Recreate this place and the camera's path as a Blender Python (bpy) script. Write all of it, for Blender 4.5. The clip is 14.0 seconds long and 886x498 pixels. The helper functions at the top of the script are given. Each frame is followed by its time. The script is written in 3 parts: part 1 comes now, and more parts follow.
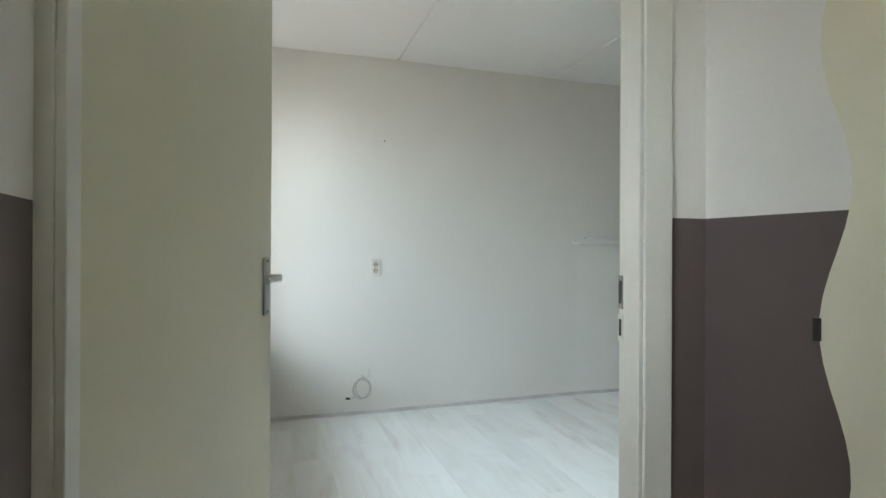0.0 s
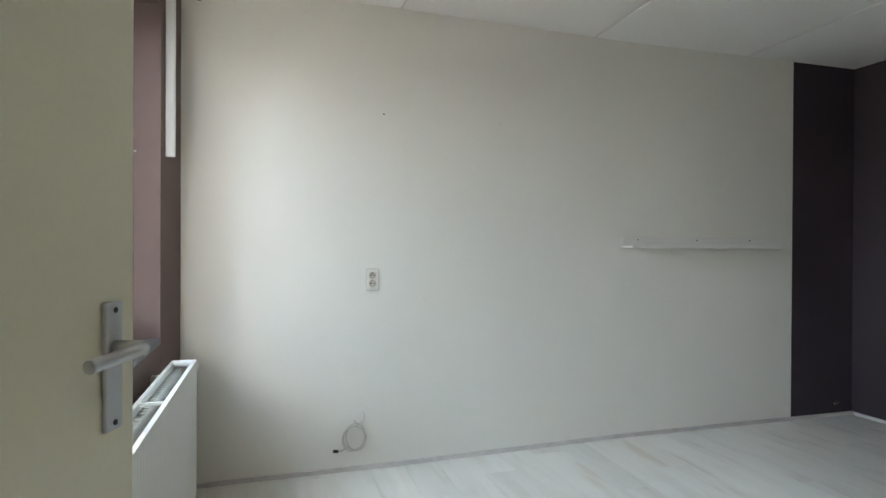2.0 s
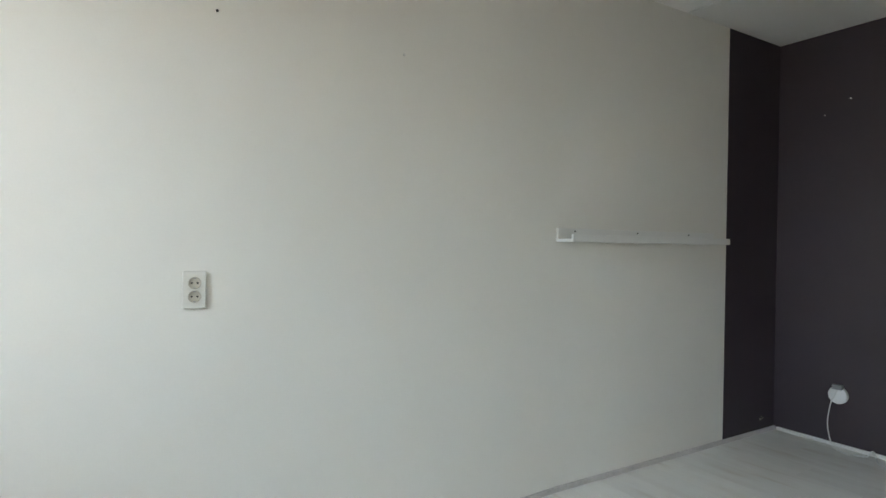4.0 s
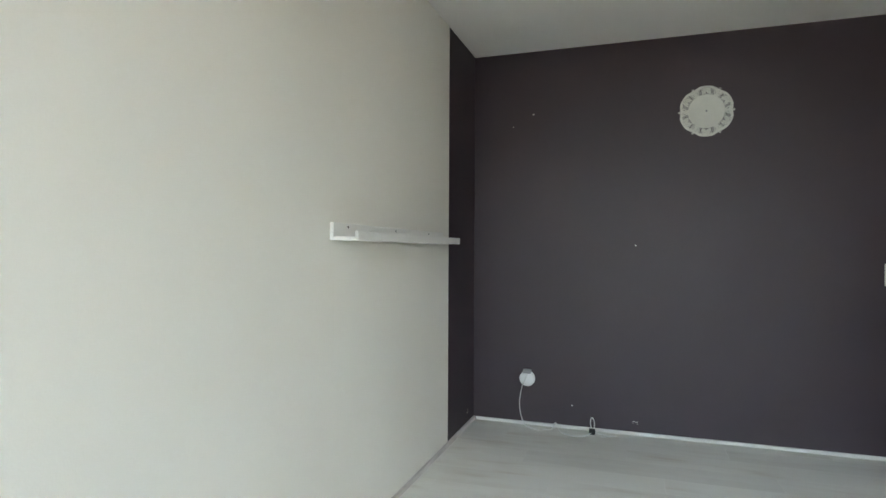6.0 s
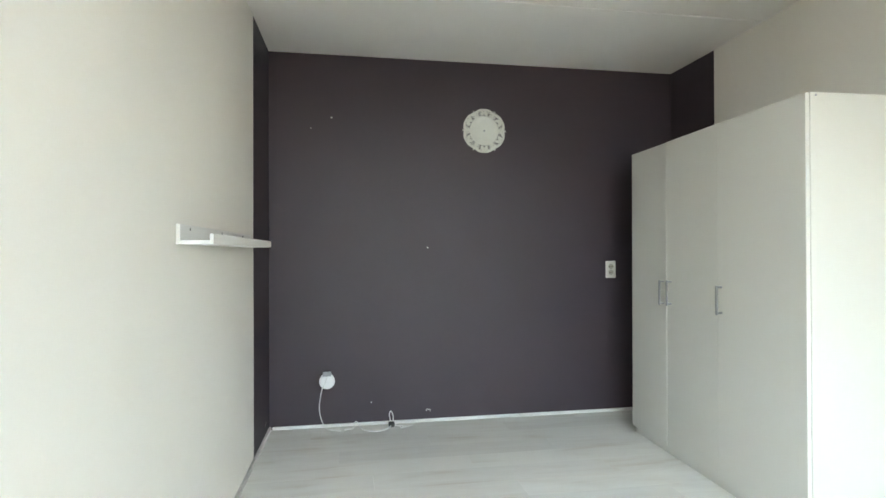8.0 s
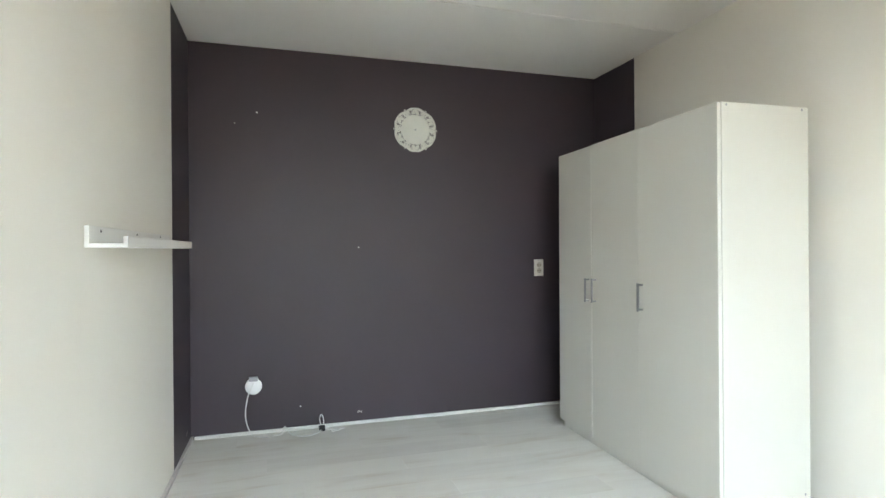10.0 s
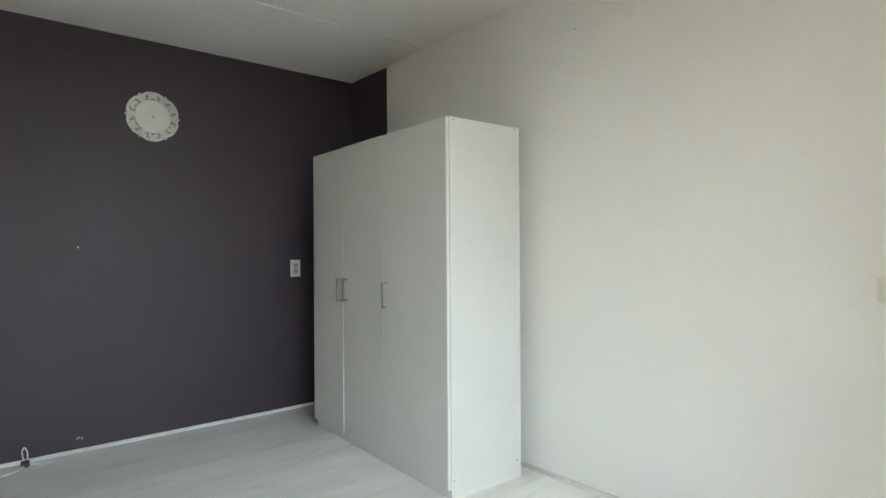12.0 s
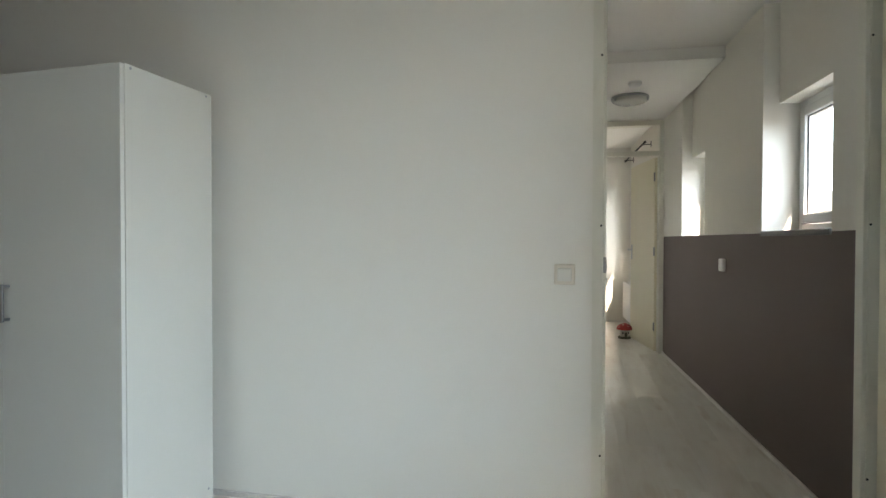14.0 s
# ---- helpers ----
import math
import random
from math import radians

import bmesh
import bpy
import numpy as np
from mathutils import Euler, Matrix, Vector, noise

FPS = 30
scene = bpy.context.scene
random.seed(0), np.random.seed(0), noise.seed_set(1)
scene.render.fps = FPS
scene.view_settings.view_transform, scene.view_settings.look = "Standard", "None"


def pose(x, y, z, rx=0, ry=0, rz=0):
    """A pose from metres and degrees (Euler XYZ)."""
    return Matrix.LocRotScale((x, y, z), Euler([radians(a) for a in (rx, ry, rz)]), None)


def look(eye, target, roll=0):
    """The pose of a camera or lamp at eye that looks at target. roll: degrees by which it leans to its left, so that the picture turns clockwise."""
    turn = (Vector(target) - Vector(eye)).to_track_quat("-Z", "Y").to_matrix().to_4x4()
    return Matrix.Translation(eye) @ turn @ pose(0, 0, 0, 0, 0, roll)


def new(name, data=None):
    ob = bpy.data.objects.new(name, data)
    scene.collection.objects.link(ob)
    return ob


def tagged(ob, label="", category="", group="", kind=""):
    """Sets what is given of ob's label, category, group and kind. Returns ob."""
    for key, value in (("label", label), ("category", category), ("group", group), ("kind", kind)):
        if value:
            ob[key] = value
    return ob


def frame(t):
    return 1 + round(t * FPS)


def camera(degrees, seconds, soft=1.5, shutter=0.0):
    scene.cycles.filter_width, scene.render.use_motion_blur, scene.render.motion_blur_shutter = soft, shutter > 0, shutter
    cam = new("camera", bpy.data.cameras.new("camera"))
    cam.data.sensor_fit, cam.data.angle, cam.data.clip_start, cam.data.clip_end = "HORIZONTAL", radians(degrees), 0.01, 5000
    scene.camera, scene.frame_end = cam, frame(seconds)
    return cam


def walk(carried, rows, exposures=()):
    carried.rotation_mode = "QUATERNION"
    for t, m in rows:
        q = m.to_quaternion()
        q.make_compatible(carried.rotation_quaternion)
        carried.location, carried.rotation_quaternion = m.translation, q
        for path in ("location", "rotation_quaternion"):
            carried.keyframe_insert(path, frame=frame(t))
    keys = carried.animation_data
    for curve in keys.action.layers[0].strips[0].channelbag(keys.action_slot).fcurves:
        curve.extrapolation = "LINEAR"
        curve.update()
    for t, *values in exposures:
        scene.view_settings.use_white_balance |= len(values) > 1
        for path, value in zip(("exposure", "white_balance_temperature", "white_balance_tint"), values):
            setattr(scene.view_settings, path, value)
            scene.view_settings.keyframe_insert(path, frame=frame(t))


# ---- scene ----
cam = camera(77.2, 14.0)
PATH = [
    (0, (-0.252, -0.984, 1.16), (0.339, 0.926, 1.162), 0.3),
    (0.5, (-0.228, -0.792, 1.176), (0.353, 1.122, 1.173), 0.3),
    (1, (-0.176, -0.587, 1.189), (0.399, 1.329, 1.184), 0.2),
    (1.5, (-0.123, -0.339, 1.199), (0.457, 1.575, 1.192), 0.2),
    (2, (-0.057, -0.077, 1.212), (0.527, 1.836, 1.202), 0.3),
    (2.5, (0.021, 0.191, 1.219), (0.625, 2.098, 1.208), 0.3),
    (3, (0.138, 0.47, 1.207), (0.807, 2.355, 1.196), 0.4),
    (5.3, (0.21, 1.633, 1.178), (1.915, 2.679, 1.181), 0.7),
    (5.5, (0.219, 1.726, 1.177), (1.996, 2.643, 1.186), 0.5),
    (6, (0.246, 1.935, 1.169), (2.147, 2.557, 1.176), 0.3),
    (6.5, (0.253, 2.123, 1.164), (2.221, 2.478, 1.168), 0.2),
    (7, (0.211, 2.285, 1.17), (2.208, 2.387, 1.176), 0.1),
    (7.5, (0.182, 2.4, 1.176), (2.175, 2.235, 1.19), -0.1),
    (8, (0.168, 2.433, 1.179), (2.138, 2.086, 1.19), -0.2),
    (8.2, (0.167, 2.434, 1.179), (2.127, 2.038, 1.188), -0.4),
    (10.5, (0.188, 2.439, 1.198), (2.075, 1.776, 1.197), -0.4),
    (11, (0.16, 2.405, 1.196), (1.996, 1.613, 1.195), -0.5),
    (11.5, (0.122, 2.358, 1.192), (1.849, 1.349, 1.19), -0.4),
    (12, (0.101, 2.307, 1.195), (1.638, 1.027, 1.189), -0.4),
    (12.5, (0.107, 2.248, 1.188), (1.406, 0.727, 1.174), -0.4),
    (13, (0.157, 2.253, 1.187), (1.197, 0.545, 1.161), -0.4),
    (13.5, (0.299, 2.287, 1.184), (1.065, 0.44, 1.159), -0.1),
    (14, (0.511, 2.286, 1.179), (0.977, 0.341, 1.148), 0.1),
]
EXPOSURES = [(0.0, 1.72, 7900, 18.5), (1.5, 1.72, 8050, 21.5), (2.5, 1.6, 8150, 22), (5.5, 1.98, 8550, 20.5),
             (7.5, 2.76, 8700, 20), (11.0, 2.7, 8800, 22), (12.0, 2.16, 8500, 21), (12.5, 1.97, 8300, 21), (13.5, 1.74, 8150, 21), (14.0, 1.66, 8100, 21)]
walk(cam, [(t, look(eye, target, roll)) for t, eye, target, roll in PATH], EXPOSURES)

# ---- daylight ----
SUN_EL, SUN_WAY = 36.0, Vector((0.345, -0.939, 0.0)).normalized()
world = bpy.data.worlds.new("world")
scene.world = world
world.use_nodes = True
wn = world.node_tree.nodes
sky = wn.new("ShaderNodeTexSky")
sky.sky_type, sky.sun_disc = "NISHITA", False
sky.sun_elevation, sky.sun_rotation = radians(SUN_EL), math.atan2(-SUN_WAY.x, -SUN_WAY.y)
wn["Background"].inputs["Strength"].default_value = 0.15
world.node_tree.links.new(sky.outputs["Color"], wn["Background"].inputs["Color"])
sun = new("sun", bpy.data.lights.new("sun", "SUN"))
sun.data.energy, sun.data.angle, sun.data.color = 5.0, radians(0.5), (1.0, 0.95, 0.87)
ray = Vector((SUN_WAY.x, SUN_WAY.y, -math.tan(radians(SUN_EL))))
sun.matrix_world = look((-3, 6, 6), Vector((-3, 6, 6)) + ray)


def window_light(place, size, watts, turn, color):
    """Daylight of the open sky just outside a window, facing in."""
    l = new("window_light", bpy.data.lights.new("window_light", "AREA"))
    l.data.shape, l.data.size, l.data.size_y, l.data.energy = "RECTANGLE", size[0], size[1], watts
    l.data.color = color
    l.matrix_world = place @ pose(0, 0, 0, 90, 0, 90 + turn)
    return l


# ---- materials ----
def mat(name, color, rough=0.6, metal=0.0, spread=0.06, scale=3.0, grain=60.0, bump=0.05, stain=None, stain_at=0.62, spec=0.5):
    """A surface with a broad and a fine variation of tone, fine relief and, if given, stains."""
    m = bpy.data.materials.new(name)
    m.use_nodes = True
    n, k = m.node_tree.nodes, m.node_tree.links
    b = n["Principled BSDF"]
    b.inputs["Roughness"].default_value, b.inputs["Metallic"].default_value = rough, metal
    b.inputs["Specular IOR Level"].default_value = spec
    co = n.new("ShaderNodeTexCoord")
    big, fine = n.new("ShaderNodeTexNoise"), n.new("ShaderNodeTexNoise")
    big.inputs["Scale"].default_value, big.inputs["Detail"].default_value = scale, 4
    fine.inputs["Scale"].default_value, fine.inputs["Detail"].default_value = grain, 3
    for x in (big, fine):
        k.new(co.outputs["Object"], x.inputs["Vector"])
    ramp = n.new("ShaderNodeValToRGB")
    lo = [max(0.0, c * (1 - spread)) for c in color]
    hi = [min(1.0, c * (1 + spread)) for c in color]
    ramp.color_ramp.elements[0].position, ramp.color_ramp.elements[1].position = 0.3, 0.7
    ramp.color_ramp.elements[0].color, ramp.color_ramp.elements[1].color = (*lo, 1), (*hi, 1)
    add = n.new("ShaderNodeMath")
    add.operation = "MULTIPLY_ADD"
    add.inputs[1].default_value = 0.3
    k.new(fine.outputs["Fac"], add.inputs[0])
    low = n.new("ShaderNodeMath")
    low.operation = "MULTIPLY"
    low.inputs[1].default_value = 0.7
    k.new(big.outputs["Fac"], low.inputs[0])
    k.new(low.outputs[0], add.inputs[2])
    k.new(add.outputs[0], ramp.inputs["Fac"])
    out = ramp.outputs["Color"]
    if stain:
        sn, sr, mx = n.new("ShaderNodeTexNoise"), n.new("ShaderNodeValToRGB"), n.new("ShaderNodeMix")
        sn.inputs["Scale"].default_value, sn.inputs["Detail"].default_value = scale * 2.3, 6
        k.new(co.outputs["Object"], sn.inputs["Vector"])
        sr.color_ramp.elements[0].position, sr.color_ramp.elements[1].position = stain_at, stain_at + 0.12
        mx.data_type = "RGBA"
        k.new(sn.outputs["Fac"], sr.inputs["Fac"])
        k.new(sr.outputs["Color"], mx.inputs["Factor"])
        k.new(out, mx.inputs[6])
        mx.inputs[7].default_value = (*stain, 1)
        out = mx.outputs[2]
    k.new(out, b.inputs["Base Color"])
    if bump:
        bp = n.new("ShaderNodeBump")
        bp.inputs["Strength"].default_value, bp.inputs["Distance"].default_value = bump, 0.004
        k.new(fine.outputs["Fac"], bp.inputs["Height"])
        k.new(bp.outputs["Normal"], b.inputs["Normal"])
    return m


def glass_mat():
    m = bpy.data.materials.new("glass")
    m.use_nodes = True
    b = m.node_tree.nodes["Principled BSDF"]
    b.inputs["Base Color"].default_value = (0.95, 0.98, 0.97, 1)
    b.inputs["Roughness"].default_value, b.inputs["IOR"].default_value = 0.0, 1.1
    b.inputs["Transmission Weight"].default_value = 1.0
    return m


def plank_mat():
    """Whitewashed laminate: long soft streaks along the plank, each plank with a tone of its own."""
    m = bpy.data.materials.new("whitewashed_laminate")
    m.use_nodes = True
    n, k = m.node_tree.nodes, m.node_tree.links
    b = n["Principled BSDF"]
    co, info = n.new("ShaderNodeTexCoord"), n.new("ShaderNodeObjectInfo")
    off, mp = n.new("ShaderNodeVectorMath"), n.new("ShaderNodeMapping")
    off.operation = "MULTIPLY_ADD"
    off.inputs[1].default_value = (37.0, 61.0, 13.0)
    k.new(info.outputs["Random"], off.inputs[0])
    k.new(co.outputs["Object"], off.inputs[2])
    mp.inputs["Scale"].default_value = (7.0, 1.1, 1.0)
    k.new(off.outputs[0], mp.inputs["Vector"])
    streak, fine, patch = (n.new("ShaderNodeTexNoise") for _ in range(3))
    streak.inputs["Scale"].default_value, streak.inputs["Detail"].default_value = 1.4, 3
    streak.inputs["Distortion"].default_value = 1.1
    fine.inputs["Scale"].default_value, fine.inputs["Detail"].default_value = 14.0, 4
    patch.inputs["Scale"].default_value, patch.inputs["Detail"].default_value = 2.2, 2
    k.new(mp.outputs[0], streak.inputs["Vector"])
    k.new(mp.outputs[0], fine.inputs["Vector"])
    k.new(off.outputs[0], patch.inputs["Vector"])
    ramp = n.new("ShaderNodeValToRGB")
    e = ramp.color_ramp.elements
    e[0].position, e[0].color = 0.36, (0.73, 0.665, 0.58, 1)
    e[1].position, e[1].color = 0.58, (0.85, 0.82, 0.755, 1)
    x = e.new(0.44)
    x.color = (0.80, 0.76, 0.69, 1)
    mulp = n.new("ShaderNodeMath")
    mulp.operation = "MULTIPLY_ADD"
    mulp.inputs[1].default_value = 0.42
    k.new(patch.outputs["Fac"], mulp.inputs[0])
    sub = n.new("ShaderNodeMath")
    sub.operation = "MULTIPLY"
    sub.inputs[1].default_value = 0.63
    k.new(streak.outputs["Fac"], sub.inputs[0])
    k.new(sub.outputs[0], mulp.inputs[2])
    k.new(mulp.outputs[0], ramp.inputs["Fac"])
    tone = n.new("ShaderNodeHueSaturation")
    val = n.new("ShaderNodeMapRange")
    val.inputs["To Min"].default_value, val.inputs["To Max"].default_value = 0.95, 1.04
    k.new(info.outputs["Random"], val.inputs["Value"])
    k.new(val.outputs[0], tone.inputs["Value"])
    k.new(ramp.outputs["Color"], tone.inputs["Color"])
    k.new(tone.outputs["Color"], b.inputs["Base Color"])
    rr = n.new("ShaderNodeMapRange")
    rr.inputs["To Min"].default_value, rr.inputs["To Max"].default_value = 0.24, 0.38
    k.new(fine.outputs["Fac"], rr.inputs["Value"])
    k.new(rr.outputs[0], b.inputs["Roughness"])
    bp = n.new("ShaderNodeBump")
    bp.inputs["Strength"].default_value, bp.inputs["Distance"].default_value = 0.06, 0.002
    k.new(fine.outputs["Fac"], bp.inputs["Height"])
    k.new(bp.outputs["Normal"], b.inputs["Normal"])
    return m


WHITE = mat("white_wall_paint", (0.83, 0.80, 0.73), 0.75, spread=0.025, scale=1.4, grain=220, bump=0.10)
PURPLE = mat("dark_purple_paint", (0.0535, 0.0365, 0.0455), 0.50, spread=0.10, scale=1.6, grain=220, bump=0.12)
TAUPE = mat("brown_taupe_paint", (0.145, 0.108, 0.098), 0.6, spread=0.06, scale=1.6, grain=220, bump=0.12)
MAUVE = mat("mauve_brown_paint", (0.195, 0.128, 0.114), 0.7, spread=0.06, scale=1.6, grain=220, bump=0.12)
CEILING = mat("white_ceiling_paint", (0.90, 0.88, 0.84), 0.85, spread=0.02, scale=1.2, grain=160, bump=0.15)
CREAM = mat("cream_door_paint", (0.80, 0.745, 0.57), 0.42, spread=0.03, scale=1.5, grain=90, bump=0.04)
JAMB = mat("pale_frame_paint", (0.79, 0.77, 0.68), 0.40, spread=0.03, scale=2.0, grain=120, bump=0.05)
SKIRT = mat("grey_pink_skirting", (0.66, 0.61, 0.575), 0.6, spread=0.16, scale=5.0, grain=80, bump=0.08)
TRIM = mat("white_trim", (0.74, 0.72, 0.68), 0.5, spread=0.08, scale=4.0, grain=80, bump=0.05)
MELAMINE = mat("white_melamine", (0.675, 0.653, 0.592), 0.45, spread=0.02, scale=1.2, grain=160, bump=0.03)
PVC = mat("white_pvc", (0.82, 0.82, 0.80), 0.32, spread=0.02, scale=3, grain=60, bump=0.02)
ENAMEL = mat("white_radiator_enamel", (0.80, 0.80, 0.76), 0.35, spread=0.02, scale=3, grain=80, bump=0.03)
STONE = mat("dark_grey_stone", (0.10, 0.105, 0.115), 0.30, spread=0.18, scale=9, grain=120, bump=0.05)
STEEL = mat("satin_aluminium", (0.36, 0.365, 0.37), 0.40, 1.0, spread=0.05, scale=8, grain=200, bump=0.03)
ALU = mat("pale_anodised_aluminium", (0.58, 0.59, 0.60), 0.48, 0.55, spread=0.05, scale=8, grain=200, bump=0.03)
DARKSTEEL = mat("dark_metal", (0.05, 0.048, 0.045), 0.45, 0.6, spread=0.1)
SOCKET = mat("ivory_socket_plastic", (0.74, 0.71, 0.64), 0.35, spread=0.03, scale=20, grain=150, bump=0.02)
BEIGE = mat("beige_switch_plastic", (0.76, 0.69, 0.58), 0.4, spread=0.03, scale=20, grain=150, bump=0.02)
INSERT = mat("beige_socket_insert", (0.52, 0.47, 0.38), 0.4, spread=0.04, scale=20, grain=150, bump=0.02)
HOLE = mat("dark_socket_hole", (0.03, 0.028, 0.026), 0.6, spread=0.1)
LEDGE = mat("white_lacquered_ledge", (0.83, 0.815, 0.77), 0.35, spread=0.02, scale=2, grain=120, bump=0.02)
LACE = mat("white_lace_plastic", (0.77, 0.77, 0.70), 0.45, spread=0.04, scale=20, grain=120, bump=0.05)
CABLE = mat("grey_white_cable", (0.55, 0.52, 0.47), 0.5, spread=0.1, scale=12)
WHITECABLE = mat("white_cable", (0.74, 0.73, 0.70), 0.5, spread=0.06, scale=12)
BLACK = mat("black_rubber", (0.02, 0.02, 0.02), 0.5, spread=0.15)
SMOKEGLASS = mat("frosted_lamp_glass", (0.50, 0.49, 0.46), 0.25, spread=0.03, scale=12)
BRICK = mat("buff_brown_brick", (0.50, 0.45, 0.41), 0.9, spread=0.25, scale=9, grain=90, bump=0.4)
MORTAR = mat("grey_mortar", (0.55, 0.54, 0.52), 0.95, spread=0.12, scale=12, grain=150, bump=0.4)
GROUND = mat("grey_paving", (0.27, 0.26, 0.24), 0.9, spread=0.2, scale=0.6, grain=20, bump=0.3)
ROOFING = mat("grey_roofing", (0.12, 0.12, 0.12), 0.9, spread=0.2)
RED = mat("toadstool_red_paint", (0.45, 0.035, 0.03), 0.4, spread=0.1, scale=20)
TOYWHITE = mat("toy_white_paint", (0.75, 0.72, 0.66), 0.45, spread=0.06, scale=25)
TOYGREEN = mat("toy_dark_base", (0.16, 0.15, 0.11), 0.6, spread=0.2, scale=25)
GLASS = glass_mat()
PLANK = plank_mat()


# ---- mesh helpers ----
def box(bm, lo, hi, bevel=0.0, mi=0, seg=2):
    """A box between two corners, its edges rounded by bevel."""
    lo, hi = Vector(lo), Vector(hi)
    r = bmesh.ops.create_cube(bm, size=1.0, matrix=Matrix.Translation((lo + hi) / 2) @ Matrix.Diagonal((*(hi - lo), 1)))
    vs = r["verts"]
    fs = {f for v in vs for f in v.link_faces}
    for f in fs:
        f.material_index = mi
    if bevel:
        es = list({e for v in vs for e in v.link_edges})
        out = bmesh.ops.bevel(bm, geom=es, offset=bevel, segments=seg, affect="EDGES", profile=0.5)
        for f in out["faces"]:
            f.material_index = mi
    return bm


def B(lo, hi, bevel=0.0, seg=2):
    return box(bmesh.new(), lo, hi, bevel, 0, seg)


def cyl(bm, a, b, r, seg=20, r2=None, bevel=0.0, mi=0):
    """A rod or cone from a to b."""
    a, b = Vector(a), Vector(b)
    m = Matrix.Translation((a + b) / 2) @ (b - a).to_track_quat("Z", "Y").to_matrix().to_4x4()
    r = bmesh.ops.create_cone(bm, cap_ends=True, segments=seg, radius1=r, radius2=r if r2 is None else r2, depth=(b - a).length, matrix=m)
    fs = {f for v in r["verts"] for f in v.link_faces}
    for f in fs:
        f.material_index = mi
        f.smooth = len(f.verts) == 4
    if bevel:
        es = list({e for v in r["verts"] for e in v.link_edges if any(len(f.verts) > 4 for f in e.link_faces)})
        bmesh.ops.bevel(bm, geom=es, offset=bevel, segments=2, affect="EDGES", profile=0.5)
    return bm


def lathe(profile, seg=40, m=None):
    """A turned shape from (radius, height) pairs, about z."""
    bm = bmesh.new()
    rings = []
    for r, z in profile:
        rings.append([bm.verts.new((max(r, 1e-5) * math.cos(2 * math.pi * i / seg), max(r, 1e-5) * math.sin(2 * math.pi * i / seg), z)) for i in range(seg)])
    for p, q in zip(rings, rings[1:]):
        for i in range(seg):
            bm.faces.new((p[i], p[(i + 1) % seg], q[(i + 1) % seg], q[i])).smooth = True
    bmesh.ops.remove_doubles(bm, verts=bm.verts, dist=2e-5)
    bmesh.ops.recalc_face_normals(bm, faces=bm.faces)
    if m is not None:
        bm.transform(m)
    return bm


def tube(points, r, seg=8, m=None, closed=False, bm=None):
    """A round cable along points, smoothed between them."""
    bm = bm or bmesh.new()
    p = [Vector(q) for q in points]
    n = len(p)
    fine = []
    for i in range(n if closed else n - 1):
        a, b = p[i], p[(i + 1) % n]
        before = p[i - 1] if (i or closed) else a
        after = p[(i + 2) % n] if (closed or i + 2 < n) else b
        for s in range(6):
            t = s / 6
            fine.append(0.5 * (2 * a + (b - before) * t + (2 * before - 5 * a + 4 * b - after) * t * t + (3 * a - before - 3 * b + after) * t ** 3))
    if not closed:
        fine.append(p[-1])
    rings, c = [], len(fine)
    up = Vector((0.13, 0.21, 0.97))
    for i, q in enumerate(fine):
        d = (fine[(i + 1) % c] if (closed or i + 1 < c) else q) - (fine[i - 1] if (closed or i) else q)
        d.normalize()
        s = d.cross(up)
        if s.length < 1e-3:
            s = d.cross(Vector((1, 0, 0)))
        s.normalize()
        w = s.cross(d)
        rings.append([bm.verts.new(q + r * (math.cos(2 * math.pi * j / seg) * s + math.sin(2 * math.pi * j / seg) * w)) for j in range(seg)])
    for i in range(c if closed else c - 1):
        u, v = rings[i], rings[(i + 1) % c]
        for j in range(seg):
            bm.faces.new((u[j], u[(j + 1) % seg], v[(j + 1) % seg], v[j])).smooth = True
    if not closed:
        bm.faces.new(rings[0][::-1])
        bm.faces.new(rings[-1])
    bmesh.ops.recalc_face_normals(bm, faces=bm.faces)
    if m is not None:
        bm.transform(m)
    return bm


def prism(outline, z0, z1):
    """A flat plate with the given outline in x, y."""
    bm = bmesh.new()
    lo = [bm.verts.new((x, y, z0)) for x, y in outline]
    hi = [bm.verts.new((x, y, z1)) for x, y in outline]
    bm.faces.new(lo[::-1])
    bm.faces.new(hi)
    for i in range(len(lo)):
        j = (i + 1) % len(lo)
        bm.faces.new((lo[i], lo[j], hi[j], hi[i]))
    return bm


def part(name, bm, material, parent=None, label="", m=None):
    """Links a bmesh as one mesh object, under a thing or a part if one is given."""
    me = bpy.data.meshes.new(name)
    bm.to_mesh(me)
    bm.free()
    for x in material if isinstance(material, (list, tuple)) else (material,):
        me.materials.append(x)
    ob = new(name, me)
    if parent is not None:
        ob.parent = parent
    if m is not None:
        ob.matrix_basis = m
    if label:
        ob["label"] = label
    return ob


def thing(name, m, label, category, group="", kind=""):
    ob = new(name)
    ob.empty_display_size = 0.05
    ob.matrix_basis = m
    return tagged(ob, label, category, group, kind)


def structure(name, bm, material, label, category, m=None):
    return tagged(part(name, bm, material, None, "", m), label, category, "", "structure")


# ---- plan ----
XW, XB, YA, H = -0.497, 4.00, 2.925, 2.52
YC = -0.11
DOOR_L, DOOR_R, DOOR_H = -0.530, 0.402, 2.42
HALL = Matrix.Translation((-0.553, -0.567, 0)) @ pose(0, 0, 0, 0, 0, 3.1)
HALL_W = 1.125
WAINS = 1.222
FAR = -3.31

# ---- shell of the bedroom ----
NORTH = ((XW - 0.42, YA), (0.62, YA), (2.10, YA + 0.045), (3.435, YA + 0.018), (XB + 0.2, YA + 0.004))


